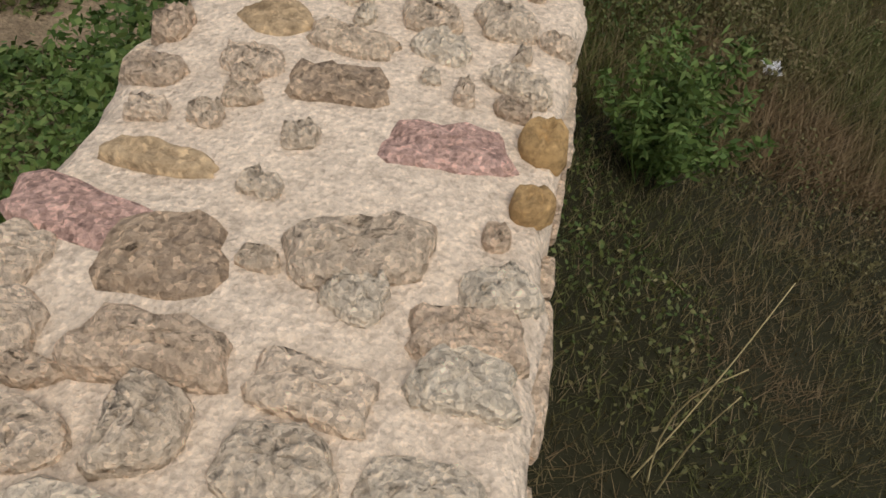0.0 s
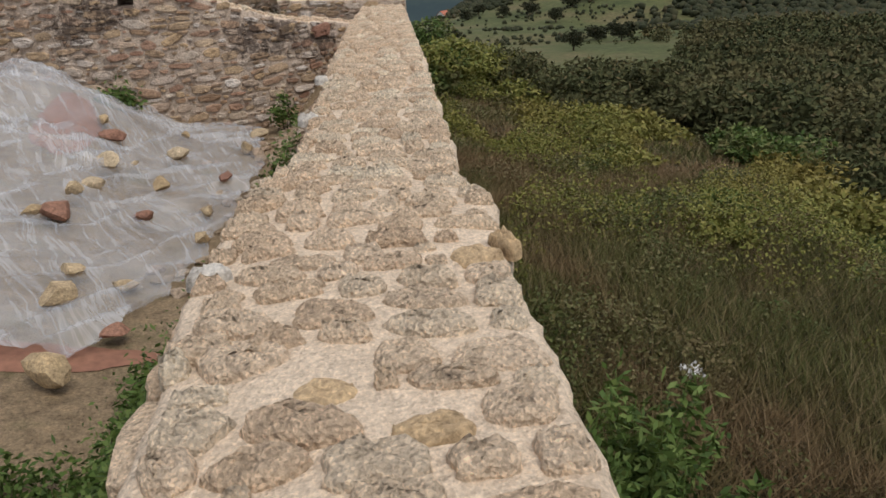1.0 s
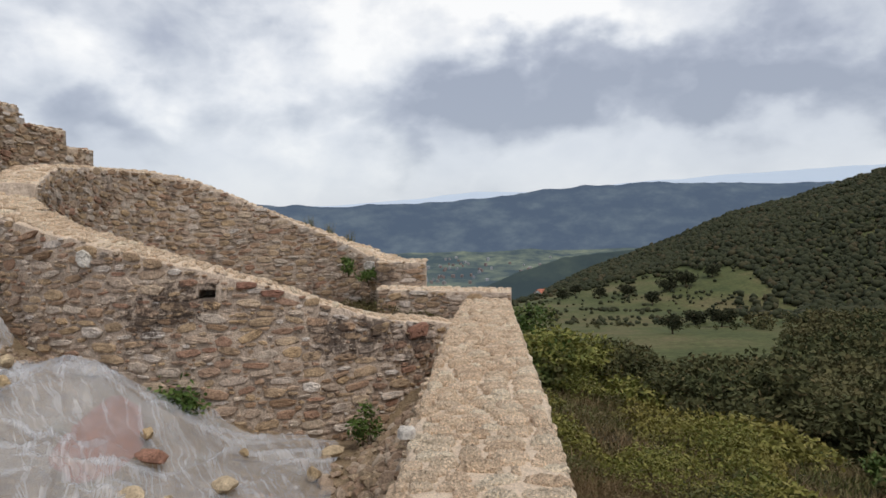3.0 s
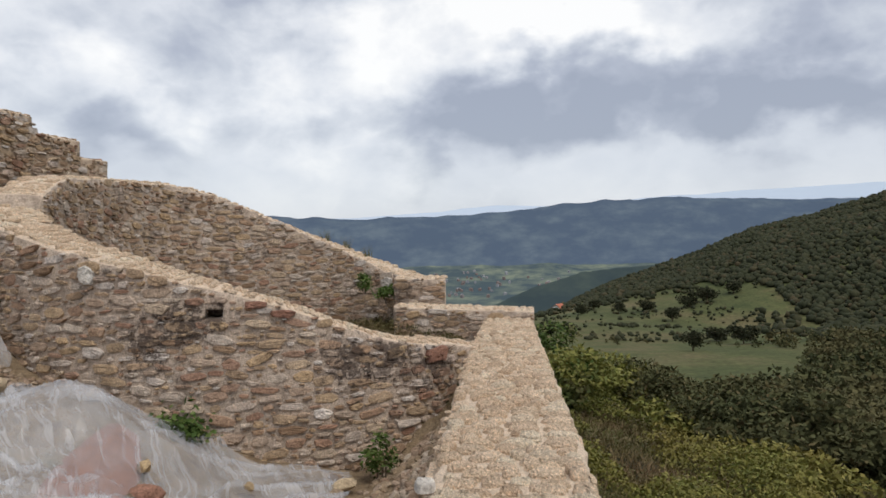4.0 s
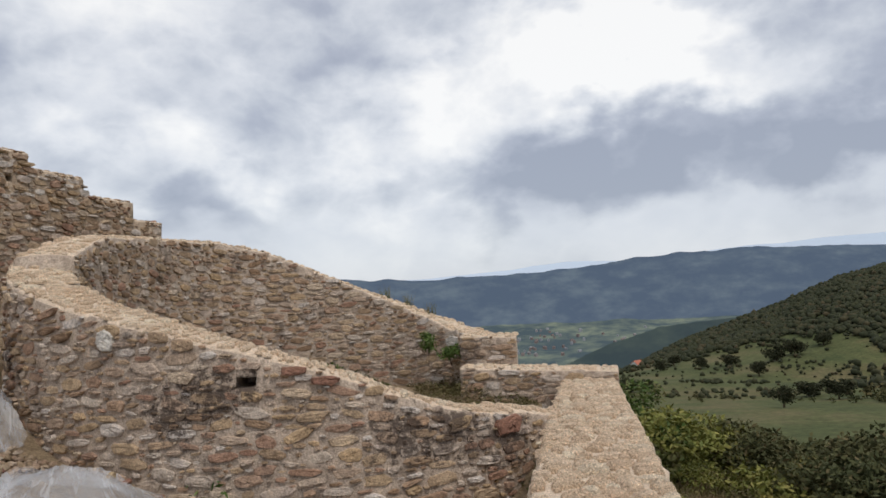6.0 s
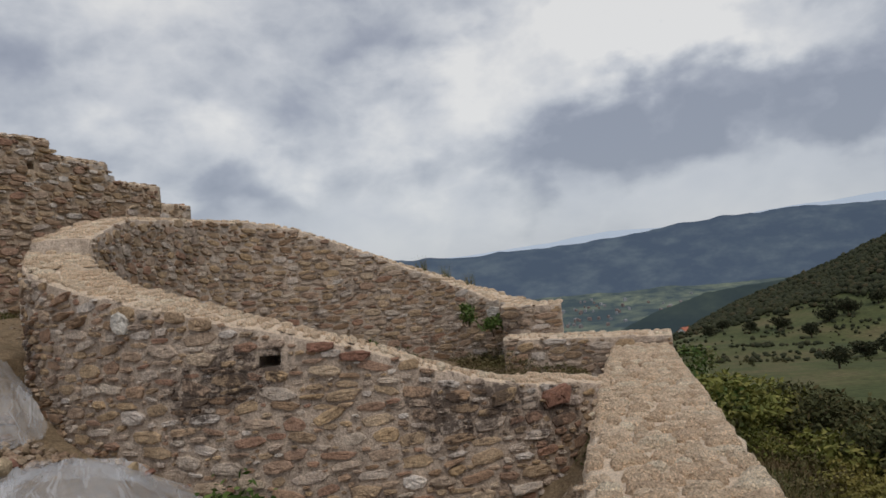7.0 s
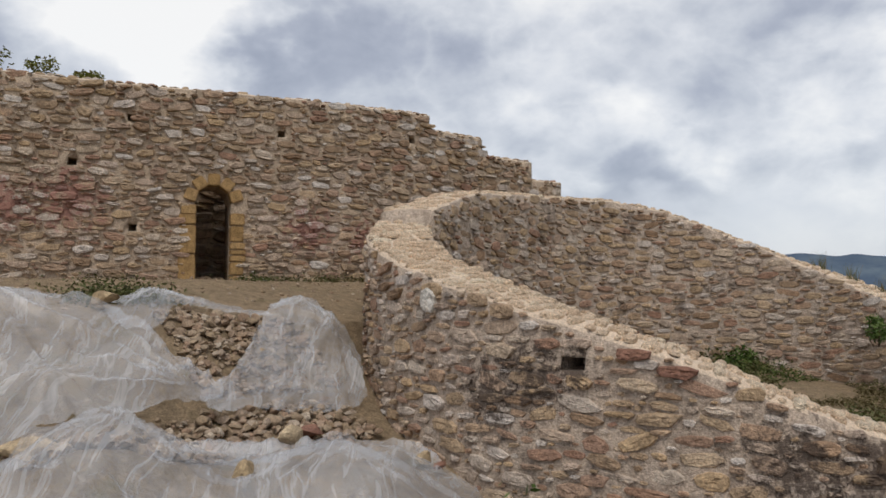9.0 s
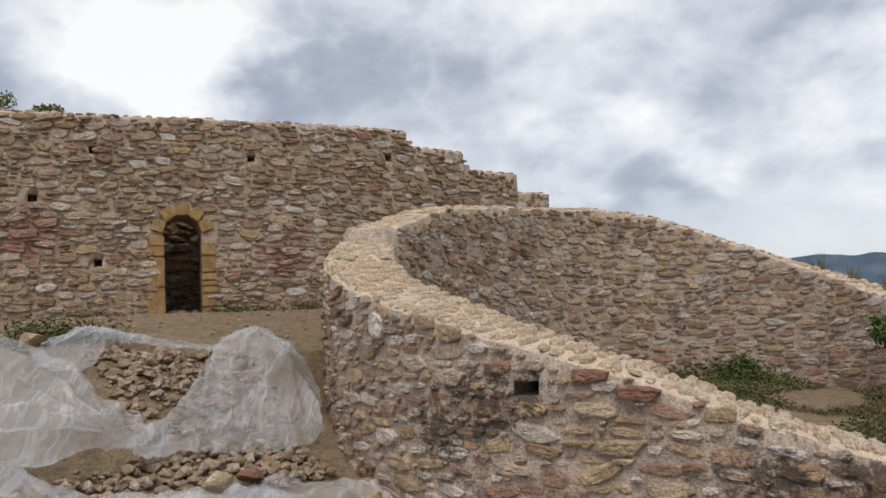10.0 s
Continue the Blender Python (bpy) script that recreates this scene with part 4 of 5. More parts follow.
nn = far_plan.at(DOOR_MID)[2]
rv = []
for z in (4.25, 4.5):
    rv += [(*(shade_slab_pts[0] - nn * 0.9), z), (*(shade_slab_pts[1] - nn * 0.9), z), (*(shade_slab_pts[1] - nn * 2.5), z), (*(shade_slab_pts[0] - nn * 2.5), z)]
tagged(mesh_ob("ceiling", rv, [(0, 1, 2, 3), (7, 6, 5, 4), (0, 4, 5, 1), (1, 5, 6, 2), (2, 6, 7, 3), (3, 7, 4, 0)], M_MORTAR_FAR, smooth=False), "unseen slab added to shade the passage behind the doorway", "ceiling", kind="structure")

# ---- plants ----
def quick_mesh(name, verts, sides, mat, parent=None, smooth=False):
    """A mesh of loose polygons, each with the same number of sides, from an array of corners."""
    verts = np.asarray(verts, np.float32).reshape(-1, 3)
    n = len(verts) // sides
    me = bpy.data.meshes.new(name)
    me.vertices.add(len(verts))
    me.vertices.foreach_set("co", verts.ravel())
    me.loops.add(len(verts))
    me.loops.foreach_set("vertex_index", np.arange(len(verts), dtype=np.int32))
    me.polygons.add(n)
    me.polygons.foreach_set("loop_start", np.arange(0, len(verts), sides, dtype=np.int32))
    me.materials.append(mat)
    me.update(calc_edges=True)
    ob = new(name, me)
    if parent is not None:
        ob.parent = parent
    return ob


def leaf_quads(pts, length, width, rng, droop=0.3):
    """A rhombic leaf at each point."""
    n = len(pts)
    d = rng.normal(0, 1, (n, 3))
    d[:, 2] = d[:, 2] * 0.6 - droop * 0.2
    d /= np.linalg.norm(d, axis=1)[:, None]
    w = np.cross(d, rng.normal(0, 1, (n, 3)))
    w /= np.linalg.norm(w, axis=1)[:, None]
    l, b = (length * rng.uniform(0.6, 1.3, n))[:, None], (width * rng.uniform(0.6, 1.3, n))[:, None]
    return np.stack([pts, pts + d * l * 0.5 + w * b * 0.5, pts + d * l, pts + d * l * 0.5 - w * b * 0.5], 1)


def blade_tris(pts, height, width, rng, lean=0.5):
    n = len(pts)
    h = (height * rng.uniform(0.5, 1.4, n))[:, None]
    a = rng.uniform(0, 2 * np.pi, n)
    side = np.stack([np.cos(a), np.sin(a), 0 * a], 1) * (width * 0.5)
    b = rng.uniform(0, 2 * np.pi, n)
    tip = np.stack([np.cos(b) * lean * rng.uniform(0, 1, n), np.sin(b) * lean * rng.uniform(0, 1, n), np.ones(n)], 1) * h
    return np.stack([pts - side, pts + side, pts + tip], 1)


def clump_points(n, centre, radii, rng, lobes=9, hollow=0.55):
    """Points in an uneven crown made of lobes, denser towards the outside of each."""
    c = rng.normal(0, 1, (lobes, 3))
    c /= np.linalg.norm(c, axis=1)[:, None]
    c *= rng.uniform(0.25, 0.75, (lobes, 1))
    k = rng.integers(0, lobes, n)
    q = rng.normal(0, 1, (n, 3))
    q /= np.linalg.norm(q, axis=1)[:, None]
    q *= (rng.uniform(hollow**3, 1, (n, 1)) ** (1 / 3)) * rng.uniform(0.28, 0.5, lobes)[k][:, None]
    return (c[k] + q) * np.asarray(radii) + np.asarray(centre)


def stem(name, p0, p1, r0, r1, mat, parent, bend=0.1, rng=None, sides=6, cuts=5):
    p0, p1 = np.array(p0, float), np.array(p1, float)
    off = (rng.normal(0, 1, 3) if rng is not None else np.zeros(3)) * bend
    verts, faces = [], []
    for k in range(cuts + 1):
        f = k / cuts
        c = p0 * (1 - f) + p1 * f + off * math.sin(math.pi * f)
        r = r0 * (1 - f) + r1 * f
        verts += [(c[0] + r * math.cos(2 * math.pi * i / sides), c[1] + r * math.sin(2 * math.pi * i / sides), c[2]) for i in range(sides)]
    for k in range(cuts):
        faces += [(k * sides + i, k * sides + (i + 1) % sides, (k + 1) * sides + (i + 1) % sides, (k + 1) * sides + i) for i in range(sides)]
    faces.append(tuple(range(cuts * sides, (cuts + 1) * sides)))
    return mesh_ob(name, verts, faces, mat, parent)


def shrub(x, y, z, wide, high, leaves, leaf, mat, seed, label, name="shrub", group="", lobes=10, category="shrub"):
    rng = np.random.default_rng(seed)
    ob = tagged(new(name), label, category, group)
    ob.location = (x, y, z)
    for k in range(3):
        a = 2.1 * k + seed
        stem("stem", (0.05 * math.cos(a), 0.05 * math.sin(a), -0.1), (0.3 * wide * math.cos(a), 0.3 * wide * math.sin(a), high * 0.62), 0.02 * high, 0.006 * high, M_BARK, ob, 0.08 * high, rng)
    pts = clump_points(leaves, (0, 0, high * 0.52), (wide * 0.62, wide * 0.62, high * 0.58), rng, lobes)
    pts[:, 2] = np.maximum(pts[:, 2], 0.02)
    quick_mesh("foliage", leaf_quads(pts, leaf, leaf * 0.45, rng), 4, mat, ob)
    return ob


def leafy_bush(x, y, z, seed):
    """A bright green bush of upright shoots with narrow leaves."""
    rng = np.random.default_rng(seed)
    ob = tagged(new("bush"), "bright green leafy bush growing below the wall", "bush")
    ob.location = (x, y, z)
    pts = []
    for k in range(34):
        a, r = rng.uniform(0, 2 * np.pi), rng.uniform(0.1, 0.78)
        tip = np.array([r * math.cos(a), r * math.sin(a), rng.uniform(0.75, 1.5) * (1.1 - 0.5 * r)])
        stem("shoot", (0.1 * math.cos(a), 0.1 * math.sin(a), -0.05), tip, 0.009, 0.003, M_LEAF, ob, 0.05, rng, 5, 4)
        f = rng.uniform(0.25, 1.0, 95)[:, None]
        pts.append(tip * f + rng.normal(0, 0.035, (95, 3)))
    pts = np.concatenate(pts)
    quick_mesh("foliage", leaf_quads(pts, 0.10, 0.034, rng, droop=0.0), 4, M_LEAF, ob)
    return ob


leafy_bush(2.38, 6.42, bank_height(2.38, 6.42) - 0.05, 3)


def bank_cover():
    rng = np.random.default_rng(11)
    tris, quads = [], []
    for n, y0, y1, x1, h, w in ((60000, 1.0, 9.0, 9.0, 0.15, 0.008), (120000, 7.0, 20.0, 13.0, 0.27, 0.014), (50000, 18.0, 48.0, 16.0, 0.26, 0.045)):
        x, y = 1.35 + (x1 - 1.35) * rng.uniform(0, 1, n), rng.uniform(y0, y1, n)
        keep = np.array([x[i] < crest_x(y[i]) + 5 for i in range(n)])
        pts = np.array([(a, b, bank_height(a, b) - 0.02) for a, b in zip(x[keep], y[keep])])
        tris.append(blade_tris(pts, h, w, rng, 1.3))
    ob = quick_mesh("grass", np.concatenate(tris), 3, M_GRASS)
    tagged(ob, "tall unmown grass turning brown on the bank", "grass", kind="stuff")
    for n, y0, y1, x1, size in ((26000, 1.0, 10.0, 9.0, 0.05), (90000, 8.0, 22.0, 13.0, 0.06), (60000, 18.0, 46.0, 15.0, 0.11)):
        x, y = 1.35 + (x1 - 1.35) * rng.uniform(0, 1, n), rng.uniform(y0, y1, n)
        dense = np.array([fbm(x[i] * 0.5, y[i] * 0.5, 9, 3) for i in range(n)])
        keep = (dense > -0.12) & (x < np.array([crest_x(b) for b in y]) + 3)
        pts = np.array([(a, b, bank_height(a, b) + max(0.02, d + 0.1) * rng.uniform(0.0, 0.85)) for a, b, d in zip(x[keep], y[keep], dense[keep])])
        quads.append(leaf_quads(pts, size, size * 0.55, rng))
    ob = quick_mesh("weeds", np.concatenate(quads), 4, M_WEED)
    tagged(ob, "low leafy weeds in patches over the bank", "weeds", kind="stuff")
    lumps = []
    for n, y0, y1, size in ((60000, 10.0, 24.0, 0.07), (60000, 20.0, 42.0, 0.12)):
        x, y = rng.uniform(2.6, 13.0, n), rng.uniform(y0, y1, n)
        dense = np.array([fbm(x[i] * 0.33, y[i] * 0.33, 21, 3) for i in range(n)])
        keep = (dense > 0.06) & (x < np.array([crest_x(b) for b in y]) + 2)
        pts = np.array([(a, b, bank_height(a, b) + min(1.1, 2.2 * (d - 0.04)) * rng.uniform(0.3, 1.0)) for a, b, d in zip(x[keep], y[keep], dense[keep])])
        lumps.append(leaf_quads(pts, size, size * 0.55, rng))
    ob = quick_mesh("brambles", np.concatenate(lumps), 4, M_SHRUB)
    tagged(ob, "yellow-green brambles and herbs in hummocks", "brambles", kind="stuff")


M_WEED = leafy("weed_leaves", [(0, (0.034, 0.055, 0.014)), (0.5, (0.062, 0.09, 0.024)), (0.85, (0.105, 0.12, 0.036)), (1, (0.2, 0.18, 0.085))], patches=(0.3, (0.14, 0.10, 0.052), 0.42, 0.6, 0.75))
M_WEED_LIGHT = leafy("fresh_weed_leaves", [(0, (0.04, 0.07, 0.016)), (0.6, (0.075, 0.12, 0.028)), (1, (0.13, 0.16, 0.05))], patches=(0.9, (0.17, 0.12, 0.06), 0.5, 0.64, 0.6))
bank_cover()


def dry_grass_stalks():
    rng = np.random.default_rng(2)
    for k, (x0, y0, x1, y1, z1) in enumerate(((2.08, 3.62, 2.62, 4.2, -1.62), (2.20, 3.62, 2.26, 3.56, -1.55), (2.24, 3.58, 2.28, 3.52, -1.7))):
        ob = tagged(new("dry_stalk"), "thin straw-coloured dry grass stalk leaning over", "grass stalk", "dry stalks")
        z0 = bank_height(x0, y0) - 0.05
        ob.location = (x0, y0, z0)
        stem("stalk", (0, 0, 0), (x1 - x0, y1 - y0, z1 - z0), 0.006, 0.003, M_STRAW, ob, 0.04, rng, 5, 6)


dry_grass_stalks()


def litter(x, y):
    rng = np.random.default_rng(4)
    verts = [(0.16 * (i / 7 - 0.5) + 0.02 * rng.normal(), 0.24 * (j / 7 - 0.5) + 0.02 * rng.normal(), 0.04 + 0.035 * rng.normal()) for i in range(8) for j in range(8)]
    ob = mesh_ob("litter", verts, grid_faces(8, 8), M_RAG)
    ob.location = (x, y, bank_height(x, y) + 0.08)
    tagged(ob, "crumpled scrap of white litter in the grass", "litter")


litter(3.95, 8.9)

SHRUBS = [
    (4.2, 30.5, 3.2, 2.3), (5.6, 33.5, 4.0, 2.6), (7.4, 34.5, 4.2, 2.4), (8.2, 31.0, 3.4, 2.0), (6.4, 28.2, 2.8, 1.5), (9.4, 26.5, 3.2, 1.6), (4.9, 37.5, 4.6, 3.0), (9.5, 38.0, 4.5, 2.6), (8.6, 22.8, 2.2, 1.1),
    (11.3, 24.0, 3.4, 1.8), (11.8, 20.8, 2.8, 1.5), (12.2, 18.0, 3.0, 1.6), (13.2, 15.4, 2.8, 1.7), (11.6, 29.0, 4.6, 3.0), (14.0, 22.0, 4.6, 3.2), (15.6, 17.5, 4.2, 3.2), (12.0, 34.0, 5.0, 3.4), (16.0, 27.0, 6.0, 4.6), (3.3, 26.6, 1.8, 1.2), (7.0, 19.0, 1.6, 0.7), (5.4, 15.4, 1.5, 0.55), (7.9, 15.0, 1.7, 0.7),
]
for k, (x, y, w, h) in enumerate(SHRUBS):
    z = bank_height(x, y)
    dark = k in (3, 7, 13, 14, 16, 17)
    x, y = x + 1.3 * math.sin(5.1 * k), y + 1.6 * math.sin(3.3 * k + 1)
    z = bank_height(x, y)
    shrub(x, y, z - 0.15, w, h * 0.85, int(900 + 420 * w * h), 0.16 + 0.028 * h, M_HOLLOW if dark else (M_SHRUB if k % 3 else M_WEED_LIGHT), 100 + k, "dark green rounded shrub below the bank" if dark else "yellow-green bramble shrub on the bank", group="shrubs on the bank", lobes=14)


# ---- woods and meadow on the far hillside ----
def crown_shapes(count, seed):
    rng = np.random.default_rng(seed)
    shapes = []
    for _ in range(count):
        bm = bmesh.new()
        bmesh.ops.create_icosphere(bm, subdivisions=1, radius=0.5)
        off = Vector(rng.uniform(0, 50, 3))
        for v in bm.verts:
            v.co *= 1 + 0.6 * noise.fractal(v.co * 3.2 + off, 1.0, 2.0, 3) + 0.14 * rng.normal()
        bmesh.ops.triangulate(bm, faces=bm.faces[:])
        bm.verts.index_update()
        shapes.append((np.array([v.co[:] for v in bm.verts], np.float32), np.array([[v.index for v in f.verts] for f in bm.faces], np.int32)))
        bm.free()
    return shapes


CROWNS = crown_shapes(7, 12)


FOREST_AZ, FOREST_EL = (5, 6, 12, 17.7, 23, 26, 30, 40), (-5.8, -5.6, -4.5, -3.4, -3.3, -6.5, -9.5, -13)


def wooded(a, r, x, y, z):
    """How thickly trees stand at a place of the hillside."""
    n = fbm(x * 0.02, y * 0.02, 3, 3)
    el = math.degrees(math.atan2(z - 1.3, r))
    if el > np.interp(a, FOREST_AZ, FOREST_EL) + 0.6 * n:
        return 1.0
    if a < 25 and math.degrees(math.atan2(z + 5.0 - 1.3, r)) > -9.6 + 1.6 * n and el < -7.6:
        return 0.0
    if el < -10.2 and a > 11:
        return 0.62 if n > -0.1 else 0.15
    if a > 20 and el < -8.5:
        return 0.5 if n > 0.0 else 0.1
    if el < -8.8:
        return 0.12
    return 0.22 if n > (0.12 if a > 13 else 0.26) else 0.03


def woods():
    rng = np.random.default_rng(31)
    far, quads = [], []
    for _ in range(42000):
        a, r = rng.uniform(5.5, 44), 62 * (960 / 62) ** math.sqrt(rng.uniform(0, 1))
        x, y = 0.7 + r * math.sin(radians(a)), 6 + r * math.cos(radians(a))
        z = land_height(x, y)
        if rng.uniform() > wooded(a, r, x, y, z) or (a < 10 and 480 < r < 640 and rng.uniform() < 0.8):
            continue
        w = rng.uniform(3.2, 6.2) * (0.8 if r < 250 else 1.0) * (0.55 if rng.uniform() < 0.25 else 1.0) * (0.5 if 150 < r < 520 and a < 22 else 1.0)
        h = w * (rng.uniform(0.8, 1.2) if r < 300 else rng.uniform(0.55, 0.85))
        if r > 300:
            w *= 0.85
        n = 260 if r < 130 else (80 if r < 300 else 0)
        if n:
            pts = clump_points(n, (x, y, z + 0.45 * h), (w * 0.62, w * 0.62, h * 0.6), rng, 7, 0.7)
            leaf = w * (0.14 if r < 130 else 0.24)
            quads.append(leaf_quads(pts, leaf, leaf * 0.75, rng))
        if not n:
            v, f = CROWNS[int(rng.integers(len(CROWNS)))]
            t = rng.uniform(0, 6.28)
            rot = np.array([[math.cos(t), -math.sin(t), 0], [math.sin(t), math.cos(t), 0], [0, 0, 1]])
            p = (v * (w, w, h)) @ rot.T + (x, y, z + 0.42 * h)
            far.append(p[f].reshape(-1, 3))
    tagged(joined_crowns("woodland", far), "dark mixed broadleaf woodland on the hillside", "woodland", kind="stuff")
    tagged(quick_mesh("woodland", np.concatenate(quads), 4, M_HOLLOW), "broadleaf woods filling the hollow below", "woodland", kind="stuff")


def joined_crowns(name, verts):
    """Crowns as one mesh whose corners are merged again within each crown."""
    faces_each = len(CROWNS[0][1])
    allv = np.concatenate(verts)
    me = bpy.data.meshes.new(name)
    key, inv = np.unique(np.round(allv, 3), axis=0, return_inverse=True)
    inv = inv.reshape(-1).astype(np.int32)
    me.vertices.add(len(key))
    me.vertices.foreach_set("co", key.astype(np.float32).ravel())
    me.loops.add(len(inv))
    me.loops.foreach_set("vertex_index", inv)
    me.polygons.add(len(inv) // 3)
    me.polygons.foreach_set("loop_start", np.arange(0, len(inv), 3, dtype=np.int32))
    me.materials.append(M_WOOD_LEAF)
    me.update(calc_edges=True)
    return new(name, me)


woods()


def field_tree(x, y, wide, high, seed, label):
    rng = np.random.default_rng(seed)
    z = land_height(x, y)
    ob = tagged(new("tree"), label, "tree", "trees in the meadow")
    ob.location = (x, y, z - 0.2)
    trunk = stem("trunk", (0, 0, -0.5), (0, 0, high * 0.6), 0.05 * high, 0.02 * high, M_BARK, ob, 0.1, rng, 7, 5)
    for k in range(4):
        a = 1.7 * k + seed
        stem("limb", (0, 0, high * 0.35), (0.3 * wide * math.cos(a), 0.3 * wide * math.sin(a), high * 0.7), 0.02 * high, 0.008 * high, M_BARK, ob, 0.1, rng, 5, 4)
    pts = clump_points(1500, (0, 0, high * 0.58), (wide * 0.62, wide * 0.62, high * 0.5), rng, 16)
    quick_mesh("crown", leaf_quads(pts, 0.11 * wide, 0.07 * wide, rng), 4, M_HOLLOW if high < 6.6 and wide < 6.6 else M_WOOD_LEAF, ob)


def polar(a, r):
    return 0.7 + r * math.sin(radians(a)), 6.0 + r * math.cos(radians(a))


for k, (a, r, w, h) in enumerate(((17.6, 247, 6.5, 7.5), (16.2, 430, 8, 8), (14.4, 470, 9, 8), (7.2, 330, 9, 7), (8.6, 332, 7, 5.5), (9.6, 480, 8, 6), (10.6, 500, 9, 7), (12.4, 470, 8, 7), (17.4, 470, 12, 9), (18.6, 480, 11, 9), (20.4, 500, 9, 8), (19.2, 300, 8, 6), (21.0, 285, 9, 7), (13.4, 105, 6.0, 6.5), (15.6, 112, 5.0, 5.5), (23.5, 90, 6.0, 5.5), (27.0, 80, 6.0, 5.0))):
    field_tree(*polar(a, r), w, h, 300 + k, "lone dark broadleaf tree on the green slope" if k < 13 else "leafy tree rising from the hollow")


M_GREY = plain("grey_sheet_roof", (0.30, 0.31, 0.32))


def cottage(a, r, w, l, h, label, group, roof_mat=None):
    x, y = polar(a, r)
    ob = tagged(new("house"), label, "house", group)
    ob.location, ob.rotation_euler = (x, y, land_height(x, y) - 0.5), (0, 0, 0.5 * a)
    hw, hl = w / 2, l / 2
    walls = [(-hl, -hw, 0), (hl, -hw, 0), (hl, hw, 0), (-hl, hw, 0), (-hl, -hw, h), (hl, -hw, h), (hl, hw, h), (-hl, hw, h), (-hl, 0, h + hw * 0.8), (hl, 0, h + hw * 0.8)]
    mesh_ob("wall", walls, [(0, 1, 5, 4), (2, 3, 7, 6), (1, 2, 6, 9, 5), (3, 0, 4, 8, 7)], M_WHITE, ob, smooth=False)
    e, t = 0.5, 0.25
    roof = []
    for dz in (0, t):
        roof += [(-hl - e, -hw - e, h - 0.4 + dz), (hl + e, -hw - e, h - 0.4 + dz), (hl + e, 0, h + hw * 0.8 + dz), (-hl - e, 0, h + hw * 0.8 + dz), (-hl - e, hw + e, h - 0.4 + dz), (hl + e, hw + e, h - 0.4 + dz)]
    mesh_ob("roof", roof, [(6, 7, 8, 9), (9, 8, 11, 10), (0, 3, 2, 1), (3, 4, 5, 2), (0, 1, 7, 6), (4, 10, 11, 5), (1, 2, 8, 7), (2, 5, 11, 8), (3, 0, 6, 9), (4, 3, 9, 10)], roof_mat or M_TILE, ob, smooth=False)
    for k in (-0.25, 0.25):
        bx = k * l
        mesh_ob("window", [(bx - 0.5, -hw - 0.05, 1.0), (bx + 0.5, -hw - 0.05, 1.0), (bx + 0.5, -hw - 0.05, 2.2), (bx - 0.5, -hw - 0.05, 2.2), (bx - 0.5, -hw + 0.1, 1.0), (bx + 0.5, -hw + 0.1, 1.0), (bx + 0.5, -hw + 0.1, 2.2), (bx - 0.5, -hw + 0.1, 2.2)], [(0, 1, 2, 3), (0, 4, 5, 1), (1, 5, 6, 2), (2, 6, 7, 3), (3, 7, 4, 0)], M_BARK, ob, smooth=False)


cottage(8.0, 590, 6.0, 8.0, 3.4, "small white cottage with a red roof in the meadow", "")
cottage(19.2, 330, 3.4, 5.0, 1.6, "low grey-roofed hut among trees", "", M_GREY)


def town():
    """Far houses of the town in the valley."""
    rng = np.random.default_rng(8)
    verts, faces = [], []
    for _ in range(110):
        a, r = rng.normal(-0.5, 4.0), rng.uniform(2100, 3150)
        x, y = polar(a, r)
        z = np.interp(r, (1600, 2000, 2450, 2900, 3400), (-165, -150, -140, -128, -92)) + 3
        w, l, h, t = rng.uniform(5, 8), rng.uniform(6, 12), rng.uniform(2.5, 5), rng.uniform(0, 3)
        c, s = math.cos(t), math.sin(t)
        b = len(verts)
        for zz, f in ((-12, 1), (h, 1), (h + 2, 0.2)):
            verts += [(x + (i * l * c - j * w * f * s) / 2, y + (i * l * s + j * w * f * c) / 2, z + zz) for i, j in ((-1, -1), (1, -1), (1, 1), (-1, 1))]
        for q in (0, 4):
            faces += [(b + q + i, b + q + (i + 1) % 4, b + q + 4 + (i + 1) % 4, b + q + 4 + i) for i in range(4)]
        faces.append((b + 8, b + 9, b + 10, b + 11))
    ob = mesh_ob("town", verts, faces, M_TOWN, smooth=False)
    tagged(ob, "scattered pale houses of a distant town", "town", kind="stuff")


M_TOWN = leafy("town_walls", [(0, (0.19, 0.15, 0.14)), (0.4, (0.22, 0.18, 0.17)), (0.6, (0.32, 0.33, 0.35)), (1, (0.24, 0.25, 0.27))], rough=0.9)
town()


